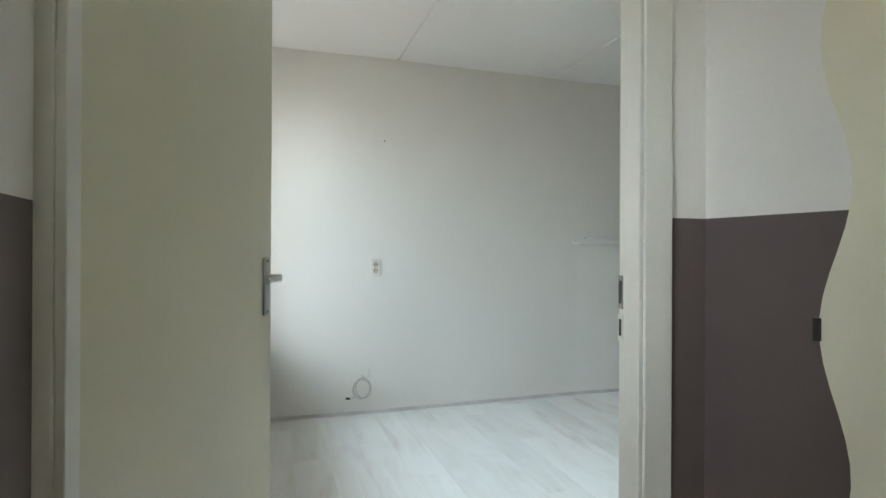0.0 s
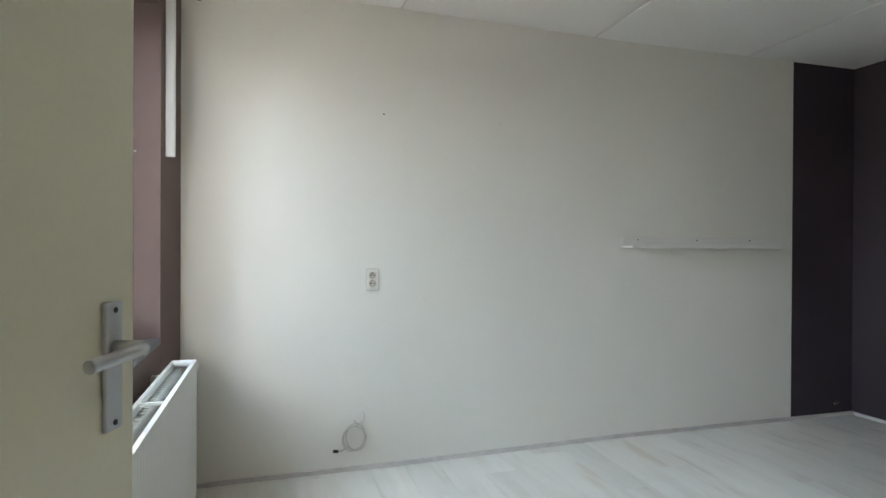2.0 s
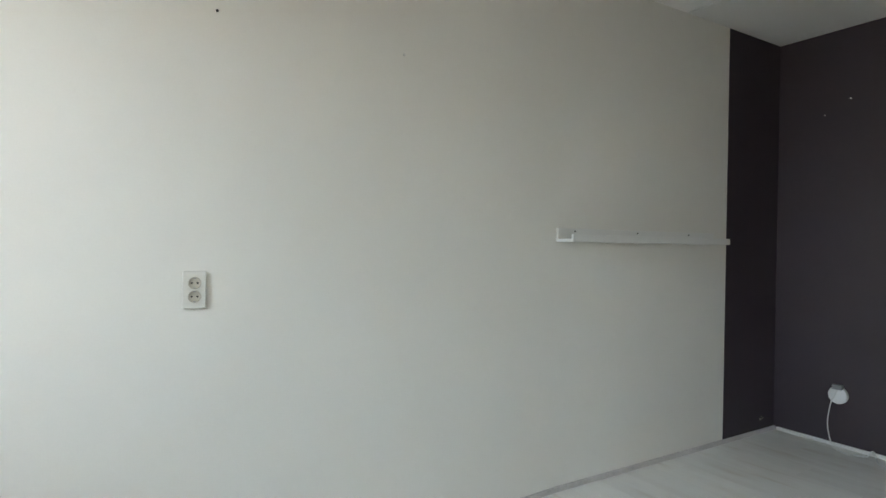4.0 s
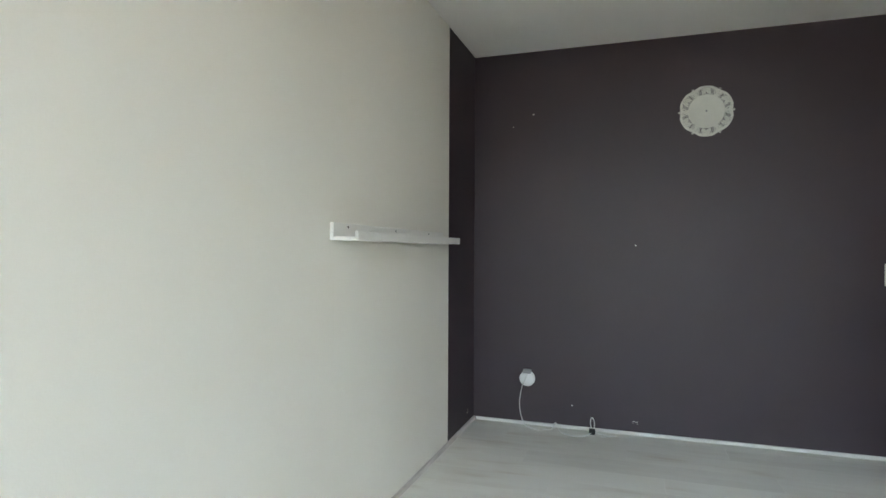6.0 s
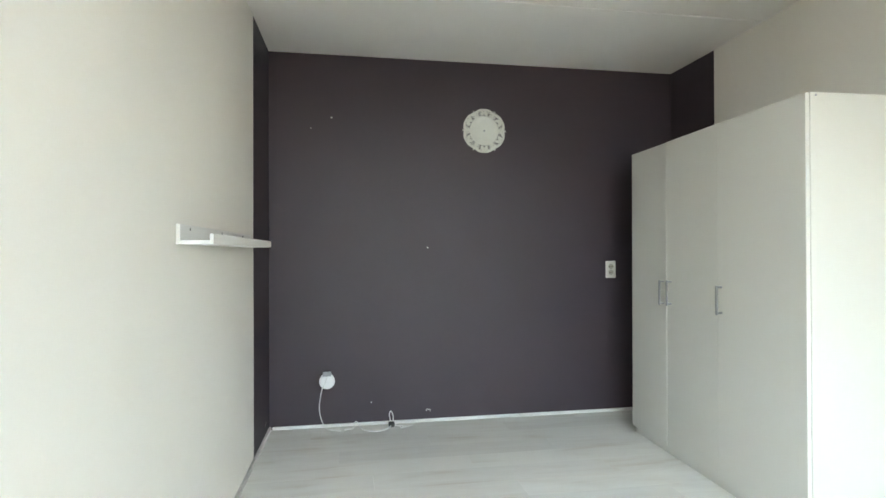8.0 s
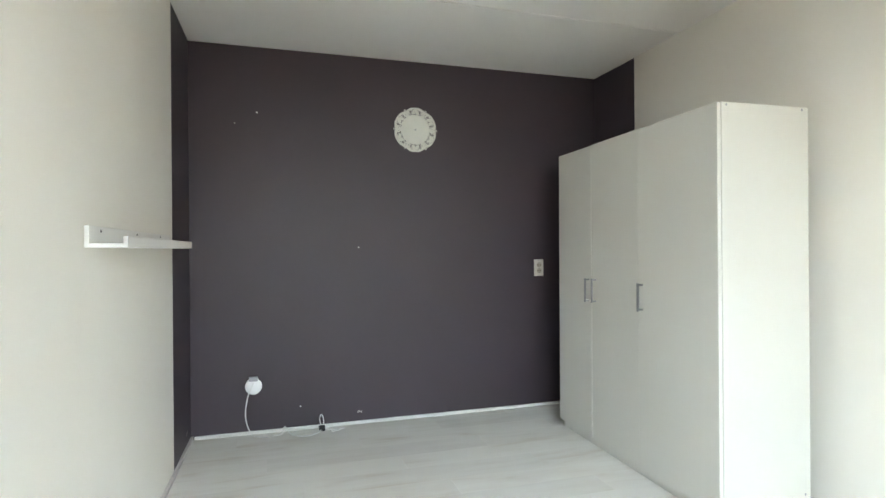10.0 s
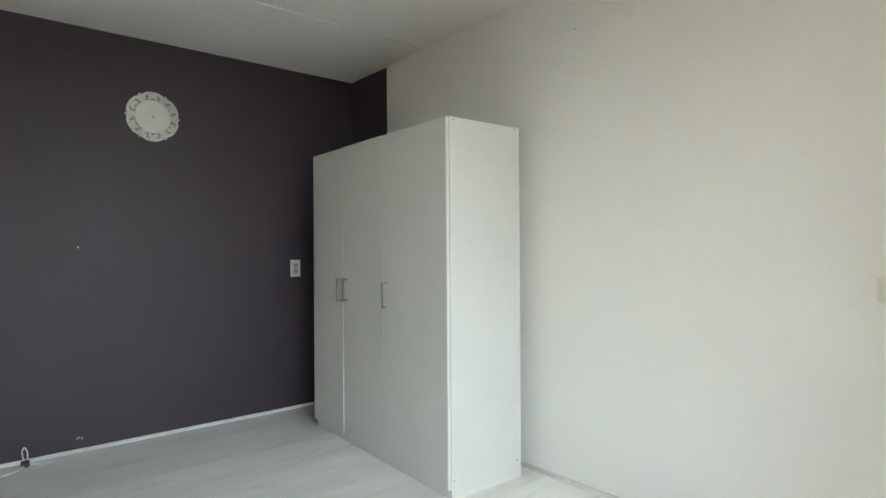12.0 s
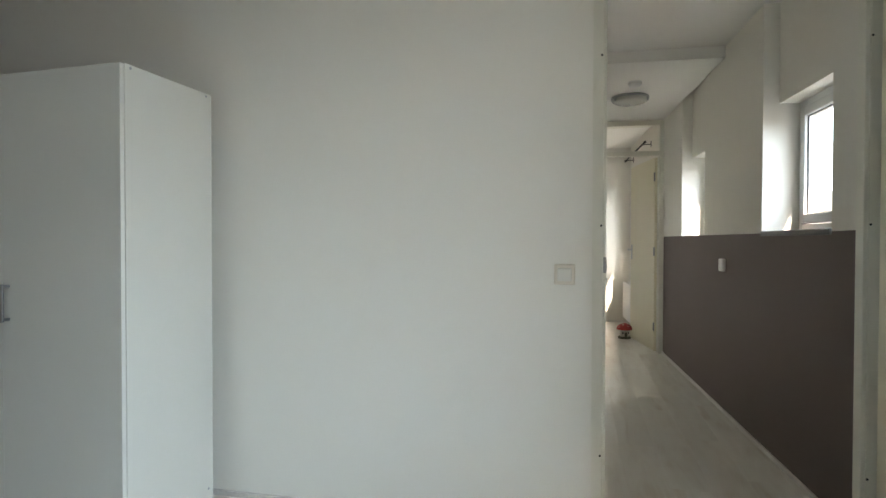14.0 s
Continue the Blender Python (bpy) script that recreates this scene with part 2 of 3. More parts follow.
def north(x):
    """The slightly bowed face of the north wall."""
    for (xa, ya), (xb, yb) in zip(NORTH, NORTH[1:]):
        if x <= xb:
            return ya + (yb - ya) * (x - xa) / (xb - xa)
    return YA


bm = prism([*NORTH[:4], (3.435, YA + 0.2), (XW - 0.42, YA + 0.2)], -0.15, H + 0.1)
stripe = prism([NORTH[3], NORTH[4], (XB + 0.2, YA + 0.2), (3.435, YA + 0.2)], -0.15, H + 0.1)
for f in stripe.faces:
    f.material_index = 1
me = bpy.data.meshes.new("stripe")
stripe.to_mesh(me)
bm.from_mesh(me)
bpy.data.meshes.remove(me)
structure("wall_north", bm, (WHITE, PURPLE), "white painted plaster wall with dark purple stripe at its end", "wall")
structure("wall_east", B((XB, -0.3, -0.15), (XB + 0.19, YA + 0.05, H + 0.1)), PURPLE, "dark purple painted plaster wall", "wall")
bm = prism([(DOOR_R + 0.046, -0.055), (2.3, -0.055), (3.487, -0.055), (3.487, 0.012), (2.3, 0.040), (DOOR_R + 0.046, 0.0)], -0.15, H + 0.1)
box(bm, (3.487, -0.055, -0.15), (XB, 0.004, H + 0.1), mi=1)
box(bm, (DOOR_R + 0.064, YC, -0.15), (XB, -0.055, WAINS), mi=2)
box(bm, (DOOR_R + 0.064, YC, WAINS), (XB, -0.055, H + 0.1))
box(bm, (XW - 0.42, YC, H - 0.06), (DOOR_R + 0.052, 0.0, H + 0.1))
box(bm, (XW - 0.42, YC, -0.15), (DOOR_L - 0.05, 0.0, H - 0.06))
structure("wall_south", bm, (WHITE, PURPLE, TAUPE), "white plaster wall with purple stripe and doorway", "wall")
XR = -0.548
WY0, WY1, WZ0, WZ1 = 0.62, 2.703, 0.788, 2.30
bm = bmesh.new()
XO = XW - 0.34
box(bm, (XO, 0.22, -0.15), (XR, WY1, WZ0 - 0.03))
box(bm, (XO, 0.012, -0.15), (-0.63, 0.22, H + 0.1))
box(bm, (XO, 0.22, WZ1), (XR, WY1, H + 0.1))
box(bm, (XO, 0.22, WZ0 - 0.03), (XR, WY0, WZ1))
corner = prism([(XO, WY1), (XR, WY1), (XW, YA), (XO, YA)], -0.15, H + 0.1)
me = bpy.data.meshes.new("corner")
corner.to_mesh(me)
bm.from_mesh(me)
bpy.data.meshes.remove(me)
structure("wall_west", bm, MAUVE, "mauve brown painted wall round the window", "wall")


def ceiling(name, x0, x1, y0, y1, z, joints, m=None, label="white ceiling of wide boards with thin joints"):
    """Boards with a fine open joint between them, under a backing slab."""
    c = bmesh.new()
    xs = [x0, *joints, x1]
    for a, b in zip(xs, xs[1:]):
        box(c, (a + (0.006 if a != x0 else 0), y0, z), (b - (0.006 if b != x1 else 0), y1, z + 0.014), 0.003 if len(xs) > 2 else 0, seg=1)
    box(c, (x0, y0, z + 0.010), (x1, y1, z + 0.12))
    return structure(name, c, CEILING, label, "ceiling", m)


ceiling("ceiling", XW - 0.3, XB + 0.1, -0.02, YA + 0.1, H, (0.61, 1.855, 3.03))

# ---- shell of the hall and the far room ----
W1 = (0.135, -0.645, 1.235, 1.955)
W2 = (-1.80, -2.525, 1.222, 1.92)
W3 = (-3.40, -5.20, 0.95, 2.10)
OUT = -0.32


def outer_wall(y_hi, y_lo, windows, split, recess=0.0):
    """A stretch of the outer wall along the hall with its window openings; taupe below the split height."""
    w = bmesh.new()
    ys = [y_hi]
    for a, b, *_ in windows:
        ys += [a, b]
    ys.append(y_lo)
    for i in range(0, len(ys), 2):
        box(w, (OUT, ys[i + 1], -0.15), (0, ys[i], split), mi=1)
        box(w, (OUT, ys[i + 1], split), (0, ys[i], H + 0.1))
    for a, b, z0, z1 in windows:
        if z0 >= split:
            box(w, (OUT, b, -0.15), (0, a, split), mi=1)
            if z0 > split + 0.001:
                box(w, (OUT, b, split), (0, a, z0))
        else:
            box(w, (OUT, b, -0.15), (0, a, z0))
        box(w, (OUT, b, z1), (recess, a, H + 0.1))
    bmesh.ops.remove_doubles(w, verts=w.verts, dist=1e-4)
    return w


west = outer_wall(0.50, FAR - 0.05, (W1, W2), WAINS, -0.085)
box(west, (0, 0.30, -0.15), (0.024, 0.442, WAINS), mi=1)
box(west, (0, 0.30, WAINS), (0.024, 0.442, H + 0.1))
structure("wall_hall_west", west, (WHITE, TAUPE), "white hall wall over a taupe painted lower half", "wall", HALL)
structure("wall_far_room_west", outer_wall(FAR - 0.05, -6.2, (W3,), -0.14), (WHITE, WHITE), "white painted wall of the far room", "wall", HALL)
bm = bmesh.new()
for ya, yb in ((0.40, -1.61), (-2.51, FAR - 0.05)):
    box(bm, (HALL_W, yb, -0.15), (HALL_W + 0.1, ya, WAINS), mi=1 if ya > 0 else 0)
    box(bm, (HALL_W, yb, WAINS), (HALL_W + 0.1, ya, H + 0.1))
box(bm, (HALL_W, -2.51, H - 0.10), (HALL_W + 0.1, -1.61, H + 0.1))
bmesh.ops.remove_doubles(bm, verts=bm.verts, dist=1e-4)
structure("wall_hall_east", bm, (WHITE, TAUPE), "white hall wall over a taupe lower half", "wall", HALL)
bm = bmesh.new()
box(bm, (0.951, FAR - 0.10, -0.15), (3.2, FAR, H + 0.1))
box(bm, (0.0, FAR - 0.10, 2.43), (0.951, FAR, H + 0.1))
structure("wall_hall_end", bm, WHITE, "white wall round the far doorway", "wall", HALL)
structure("wall_far_room_south", B((-0.3, -5.78, -0.15), (3.4, -5.58, H + 0.1)), WHITE, "white painted back wall of the far room", "wall", HALL)
structure("wall_far_room_east", B((3.2, -5.6, -0.15), (3.4, FAR, H + 0.1)), WHITE, "white painted side wall of the far room", "wall", HALL)
bm = bmesh.new()
box(bm, (-0.1, FAR - 0.08, H), (HALL_W + 0.1, 0.50, H + 0.12))
structure("ceiling_hall", bm, CEILING, "white painted hall ceiling", "ceiling", HALL)
structure("ceiling_far_room", B((-0.1, -5.7, H), (3.3, FAR - 0.08, H + 0.12)), CEILING, "white painted ceiling of the far room", "ceiling", HALL)
structure("ceiling_step", B((0.0, FAR, H - 0.082), (HALL_W, -1.325, H + 0.01), 0.006), CEILING, "white lowered part of the hall ceiling", "ceiling", HALL)
# The overhang in front of the bedroom is unseen, added to block sun there.
structure("roof", B((-1.30, -0.1, H + 0.13), (5.2, 3.3, H + 0.3)), ROOFING, "flat grey roof with an unseen eave added to shade the bedroom window", "roof")
structure("roof_hall", B((-0.90, -7.2, H + 0.13), (5.2, -0.1, H + 0.3)), ROOFING, "flat grey roof over the hall", "roof")
structure("ground", B((-400, -400, -3.2), (400, 400, -2.9)), GROUND, "grey paved ground outside below the windows", "ground")

# ---- daylight at the windows ----
window_light(pose(XO - 2.36, 2.60, 3.15) @ pose(0, 0, 0, 0, 34, 0), (4.4, 2.9), 125, 180, (0.44, 0.72, 1.0))
for (ya, yb, za, zb), watts in ((W1, 6), (W2, 62), (W3, 34)):
    window_light(HALL @ pose(OUT - 1.25, (ya + yb) / 2 + 0.25, (za + zb) / 2 + 0.85) @ pose(0, 0, 0, 0, 34, 0), (ya - yb + 0.9, 1.5), watts, 180, (0.60, 0.80, 1.0))

# ---- floor slab, planks come last ----
FLOOR = structure("floor", B((-1.0, -7.0, -0.3), (XB + 0.1, YA + 0.1, -0.008)), TRIM, "whitewashed laminate plank floor with soft brown streaks", "floor")


# ---- doors ----
def door_frame(name, width, height, rail, m, label, depth=0.12, front=-0.005, jw=0.05):
    """A painted frame round a doorway; rail: height of the transom bar, or 0. Local x runs across, y from the room outwards."""
    f = thing(name, m, label, "door frame", kind="structure")
    part("jamb", B((-0.05, front, 0), (0, depth, height), 0.004), JAMB, f)
    part("jamb", B((width, front, 0), (width + jw, depth, height), 0.004), JAMB, f)
    part("head", B((-0.05, front, height), (width + 0.05, depth, height + 0.05), 0.004), JAMB, f)
    if rail:
        part("transom_bar", B((0, -0.002, rail), (width, depth - 0.02, rail + 0.05), 0.004), JAMB, f)
    return f


def lever(parent, x, z, side, turn=1):
    """A lever handle with a long back plate on one face of a leaf that lies along x; side is +1 or -1 in y."""
    y = 0.02 * side
    plate = part("handle_plate", B((x - 0.018, min(y, y + 0.008 * side), z - 0.113), (x + 0.018, max(y, y + 0.008 * side), z + 0.062), 0.003), ALU, parent, "satin aluminium back plate")
    h = cyl(bmesh.new(), (x, y, z), (x, y + 0.05 * side, z), 0.0105)
    tube([(x, y + 0.045 * side, z), (x - 0.03 * turn, y + 0.052 * side, z), (x - 0.075 * turn, y + 0.05 * side, z - 0.001), (x - 0.108 * turn, y + 0.046 * side, z - 0.004)], 0.0088, 10, bm=h)
    part("lever", h, ALU, plate)
    for dz in (-0.102, 0.051):
        part("screw", cyl(bmesh.new(), (x, y + 0.006 * side, z + dz), (x, y + 0.0095 * side, z + dz), 0.004, 10), DARKSTEEL, plate)


def leaf(name, width, height, m, label, handle_z=1.072, kind="structure"):
    """A flush door leaf from its hinge along +x, with levers, latch and hinges."""
    d = thing(name, m, label, "door", kind=kind)
    part("panel", B((0.003, -0.02, 0.008), (width, 0.02, height), 0.003), CREAM, d)
    for s in (1, -1):
        lever(d, width - 0.055, handle_z, s)
    part("latch_plate", B((width - 0.001, -0.011, handle_z - 0.14), (width + 0.0015, 0.011, handle_z + 0.06)), STEEL, d)
    part("latch_bolt", B((width, -0.007, handle_z - 0.012), (width + 0.010, 0.007, handle_z + 0.012), 0.002), STEEL, d)
    for z in (0.22, 1.02, height - 0.25):
        part("hinge", cyl(bmesh.new(), (0.0, 0.024, z), (0.0, 0.024, z + 0.09), 0.008, 14), STEEL, d)
    return d


ROOM_FRAME = door_frame("door_frame_1", DOOR_R - DOOR_L, DOOR_H, 0, pose(DOOR_L, 0, 0) @ Matrix.Diagonal((1, -1, 1, 1)), "pale painted wooden door frame with strike plate", front=0.056, jw=0.064)
# rebate strips, strike plates and old seal holes of the frame
for x0, x1 in ((0.0, 0.014), (DOOR_R - DOOR_L - 0.010, DOOR_R - DOOR_L)):
    part("door_stop", B((x0, 0.058, 0), (x1, 0.1185, DOOR_H), 0.002), JAMB, ROOM_FRAME)
for z, hgt in ((1.08, 0.064), (1.012, 0.052)):
    strike = part("strike_plate", B((DOOR_R - DOOR_L - 0.0115, 0.0565, z - hgt / 2), (DOOR_R - DOOR_L + 0.001, 0.071, z + hgt / 2)), STEEL if z > 1.05 else JAMB, ROOM_FRAME)
    part("strike_hole", B((DOOR_R - DOOR_L - 0.0125, 0.061, z - hgt / 2 + 0.010), (DOOR_R - DOOR_L, 0.068, z + hgt / 2 - 0.010)), HOLE, strike)
for z in (0.30, 1.24, 1.93):
    for x in (-0.008, DOOR_R - DOOR_L + 0.010):
        part("screw_hole", cyl(bmesh.new(), (x, 0.0555, z), (x, 0.060, z), 0.0045, 10), HOLE, ROOM_FRAME)
leaf("door_1", 0.887, DOOR_H - 0.02, pose(-0.564, -0.001, 0, 0, 0, 70.7), "cream painted flush door standing open into the bedroom")

door_frame("door_frame_2", 0.855, 2.38, 2.065, HALL @ pose(0.046, FAR + 0.01, 0) @ Matrix.Diagonal((1, -1, 1, 1)), "pale painted door frame with open light above its transom", 0.11)
leaf("door_2", 0.845, 2.06, HALL @ pose(0.052, FAR - 0.09, 0, 0, 0, -82), "cream painted flush door standing open into the far room")
hall_frame = door_frame("door_frame_3", 0.80, 2.38, 2.065, HALL @ pose(HALL_W - 0.006, -1.66, 0, 0, 0, -90), "pale painted frame of a closed hall door", 0.11)
leaf("door_3", 0.79, 2.06, HALL @ pose(HALL_W + 0.018, -1.664, 0, 0, 0, -90), "closed cream painted flush door in the hall")
part("light_panel", B((0.0, 0.03, 2.115), (0.80, 0.06, 2.38)), WHITE, hall_frame, "white panel over the door")

# the wavy-edged cupboard door in the hall
wave = []
N = 60
for i in range(N + 1):
    z = 0.04 + 2.04 * i / N
    wave.append((0.024 * math.cos(2 * math.pi * (z - 1.045) / 0.43), z))
outline = wave + [(-0.62, 2.08), (-0.62, 0.04)]
cup = thing("cupboard_door", HALL @ pose(HALL_W - 0.024, 0.132, 0), "cream painted cupboard door with a wavy cut edge", "cupboard door", kind="structure")
part("panel", prism(outline, -0.0, 0.022), CREAM, cup, "", Matrix(((0, 0, 1, 0), (1, 0, 0, 0), (0, 1, 0, 0), (0, 0, 0, 1))))
part("latch", B((-0.006, 0.020, 1.025), (0.003, 0.030, 1.060), 0.001), DARKSTEEL, cup, "dark metal latch")


# ---- windows ----
def window(name, m, width, height, label, sill=0.18, sill_mat=None, handle=False, t=0.045, q=0.062, back=0.0):
    """A plastic window in an opening. Local x across, y inwards, z up from the sill. The frame stands at y -0.07 to 0."""
    w = thing(name, m, label, "window", kind="structure")
    f = bmesh.new()
    k = -0.07 - back
    box(f, (0, k, 0), (t, 0, height), 0.004)
    box(f, (width - t, k, 0), (width, 0, height), 0.004)
    box(f, (t, k, 0), (width - t, 0, t), 0.004)
    box(f, (t, k, height - t), (width - t, 0, height), 0.004)
    part("window_frame", f, PVC, w)
    halves = [(t + 0.004, width - t - 0.004)]
    if width > 1.3:
        c = width / 2
        part("mullion", B((c - 0.03, k + 0.002, t), (c + 0.03, -0.002, height - t), 0.004), PVC, w)
        halves = [(t + 0.004, c - 0.034), (c + 0.034, width - t - 0.004)]
    for a, b in halves:
        s = bmesh.new()
        z0, z1 = t + 0.004, height - t - 0.004
        box(s, (a, -0.055 - back, z0), (a + q, 0.014 - back, z1), 0.006)
        box(s, (b - q, -0.055 - back, z0), (b, 0.014 - back, z1), 0.006)
        box(s, (a + q, -0.055 - back, z0), (b - q, 0.014 - back, z0 + q), 0.006)
        box(s, (a + q, -0.055 - back, z1 - q), (b - q, 0.014 - back, z1), 0.006)
        sa = part("sash", s, PVC, w)
        g = part("pane", B((a + q - 0.006, -0.032 - back, z0 + q - 0.006), (b - q + 0.006, -0.012 - back, z1 - q + 0.006)), GLASS, sa)
        g.visible_shadow = False
        bead = bmesh.new()
        box(bead, (a + q, -0.008 - back, z0 + q), (a + q + 0.006, -0.002 - back, z1 - q))
        box(bead, (b - q - 0.006, -0.008 - back, z0 + q), (b - q, -0.002 - back, z1 - q))
        box(bead, (a + q + 0.006, -0.008 - back, z0 + q), (b - q - 0.006, -0.002 - back, z0 + q + 0.006))
        box(bead, (a + q + 0.006, -0.008 - back, z1 - q - 0.006), (b - q - 0.006, -0.002 - back, z1 - q))
        part("glazing_seal", bead, BLACK, sa)
        if handle:
            h = B((a + 0.018, 0.014, height * 0.42), (a + 0.044, 0.026, height * 0.42 + 0.07), 0.004)
            tube([(a + 0.031, 0.024, height * 0.42 + 0.04), (a + 0.031, 0.05, height * 0.42 + 0.04), (a + 0.06, 0.055, height * 0.42 + 0.04), (a + 0.14, 0.055, height * 0.42 + 0.036)], 0.009, 10, bm=h)
            part("window_handle", h, PVC, sa)
    if sill_mat:
        part("window_sill", B((-0.001, -0.002, -0.029), (width + 0.001, sill, 0.0), 0.006), sill_mat, w, "dark grey stone sill" if sill_mat is STONE else "")
    return w


window("window_1", pose(XR - 0.120, WY1, WZ0, 0, 0, -90), WY1 - WY0, WZ1 - WZ0, "white plastic window over a dark stone sill", sill=0.124, sill_mat=STONE, t=0.03, q=0.085, back=0.074)
window("window_2", HALL @ pose(-0.19, W1[0], W1[2], 0, 0, -90), W1[0] - W1[1], W1[3] - W1[2], "small white plastic hall window in a deep reveal", sill=0.20, sill_mat=STONE, t=0.036, q=0.052)
window("window_3", HALL @ pose(-0.19, W2[0], W2[2], 0, 0, -90), W2[0] - W2[1], W2[3] - W2[2], "small white plastic hall window with lever handle", sill=0.19, sill_mat=TAUPE, handle=True, t=0.036, q=0.052)
window("window_4", HALL @ pose(-0.19, W3[0], W3[2], 0, 0, -90), W3[0] - W3[1], W3[3] - W3[2], "white plastic window of the far room", sill=0.19, sill_mat=STONE)

# outer brick leaf beside the bedroom window
pier = thing("brick_facade", pose(XO - 0.083, WY1 - 0.03, 0), "buff brown brick facade beside the bedroom window", "facade", kind="structure")
part("mortar", B((0.006, 0.006, -0.3), (0.079, 0.9, 2.7)), MORTAR, pier)
shared = {}
rows = 36
for r in range(rows):
    z = -0.2 + r * 0.077
    for c in range(4):
        half = 0.105 if r % 2 else 0.0
        y0 = max(0.0, c * 0.222 - half)
        y1 = c * 0.222 + 0.21 - half
        key = round(y1 - y0, 3)
        if key not in shared:
            b = B((0, 0, 0), (0.055, y1 - y0, 0.065), 0.004, 1)
            shared[key] = bpy.data.meshes.new("brick")
            b.to_mesh(shared[key])
            b.free()
            shared[key].materials.append(BRICK)
        o = new("brick", shared[key])
        o.parent = pier
        o.matrix_basis = pose(random.uniform(-0.002, 0.002), y0, z)

# ---- skirting ----
strip = [(x, north(x)) for x in (XW, 0.62, 2.10, 3.435, XB)]
# north and south strips have a darker, pinker tone than the white trim
structure("baseboard_north", prism([(x, y - 0.014) for x, y in strip] + [(x, y + 0.006) for x, y in strip[::-1]], 0.0, 0.022), SKIRT, "thin greyish skirting strip along the wall", "skirting")
for nm, lo, hi, m in (
    ("baseboard_east", (XB - 0.014, 0.004, 0), (XB, YA - 0.014, 0.022), None),
    ("baseboard_hall", (0.0, FAR, 0), (0.014, 0.42, 0.026), HALL),
    ("baseboard_far_room", (0.0, -5.58, 0), (3.2, -5.566, 0.026), HALL),
):
    structure(nm, B(lo, hi, 0.005), TRIM, "thin white painted skirting strip along the wall", "skirting", m)


structure("baseboard_south", prism([(DOOR_R + 0.062, -0.006), (DOOR_R + 0.062, 0.015), (2.3, 0.055), (XB - 0.014, 0.019), (XB - 0.014, -0.002), (2.3, 0.034)][::-1], 0.0, 0.022), SKIRT, "thin greyish skirting strip along the wall", "skirting")

# ---- bedroom things ----
def wardrobe():
    x0, x1, y0, y1, h = 2.070, 3.510, 0.146, 0.632, 1.812
    w = thing("wardrobe", pose(x0, y0, 0, 0, 0, -1.8), "white three-door melamine wardrobe beside the purple wall", "wardrobe")
    W, D = x1 - x0, y1 - y0
    t, dt = 0.018, 0.018
    part("side_panel", B((0, 0, 0), (t, D - dt - 0.0022, h), 0.0012), MELAMINE, w)
    part("side_panel", B((W - t, 0, 0), (W, D - dt - 0.0022, h), 0.0012), MELAMINE, w)
    part("top_panel", B((t, 0, h - t), (W - t, D - dt - 0.006, h - 0.001), 0.001), MELAMINE, w)
    part("bottom_panel", B((t, 0.01, 0.06), (W - t, D - dt - 0.006, 0.078), 0.001), MELAMINE, w)
    part("back_panel", B((t, 0.004, 0.06), (W - t, 0.010, h - t)), MELAMINE, w)
    part("divider", B((W / 3 - 0.009, 0.012, 0.078), (W / 3 + 0.009, D - dt - 0.008, h - t)), MELAMINE, w)
    part("plinth", B((t, D - 0.040, 0), (W - t, D - dt - 0.006, 0.06)), MELAMINE, w)
    seams = (0.0, 0.562, 1.026, W)
    for i, (hx, dz) in enumerate(((seams[1] - 0.032, 0.0), (seams[2] - 0.045, 0.003), (0.030, 0.001))):
        dw = seams[i + 1] - seams[i]
        d = part("door", B((0.0015 if i != 1 else 0.0004, 0, 0.0), (dw - (0.0015 if i else 0.0004), dt, h - 0.054), 0.0006), MELAMINE, w, "", pose(seams[i], D - dt + (0.004 if i == 2 else 0.0), 0.05 + dz, 0.14 if i == 2 else 0))
        hx = hx - seams[i] if i < 2 else hx
        hb = bmesh.new()
        box(hb, (hx - 0.0065, dt + 0.022, 0.815), (hx + 0.0065, dt + 0.031, 0.960), 0.002)
        for z in (0.820, 0.947):
            box(hb, (hx - 0.006, dt - 0.001, z), (hx + 0.006, dt + 0.024, z + 0.010), 0.001)
        part("handle", hb, STEEL, d, "satin metal bar handle")
    for z, ys in ((0.09, (0.03, 0.45)), (h - 0.012, (0.035, 0.44))):
        for y in ys:
            part("screw_cap", cyl(bmesh.new(), (-0.0012, y, z), (0.001, y, z), 0.005, 10), STEEL, w)
    return w


wardrobe()


def picture_ledge():
    x0, x1 = 2.060, 3.285
    s = thing("picture_ledge", pose(x0, north(x0) - 0.002, 1.207, 0, 0, -1.1), "white picture ledge with raised lip on the wall", "wall shelf")
    L = x1 - x0
    part("back_rail", B((0, -0.014, 0), (L, -0.0005, 0.066), 0.0015), LEDGE, s)
    part("shelf_board", B((0, -0.104, 0), (L, -0.014, 0.013), 0.0015), LEDGE, s)
    part("lip", B((0, -0.116, 0), (L, -0.104, 0.034), 0.0015), LEDGE, s)
    for x in (0.11, 0.56, 0.99):
        part("screw", cyl(bmesh.new(), (x, -0.0155, 0.052), (x, -0.0135, 0.052), 0.0045, 10), DARKSTEEL, s)


picture_ledge()


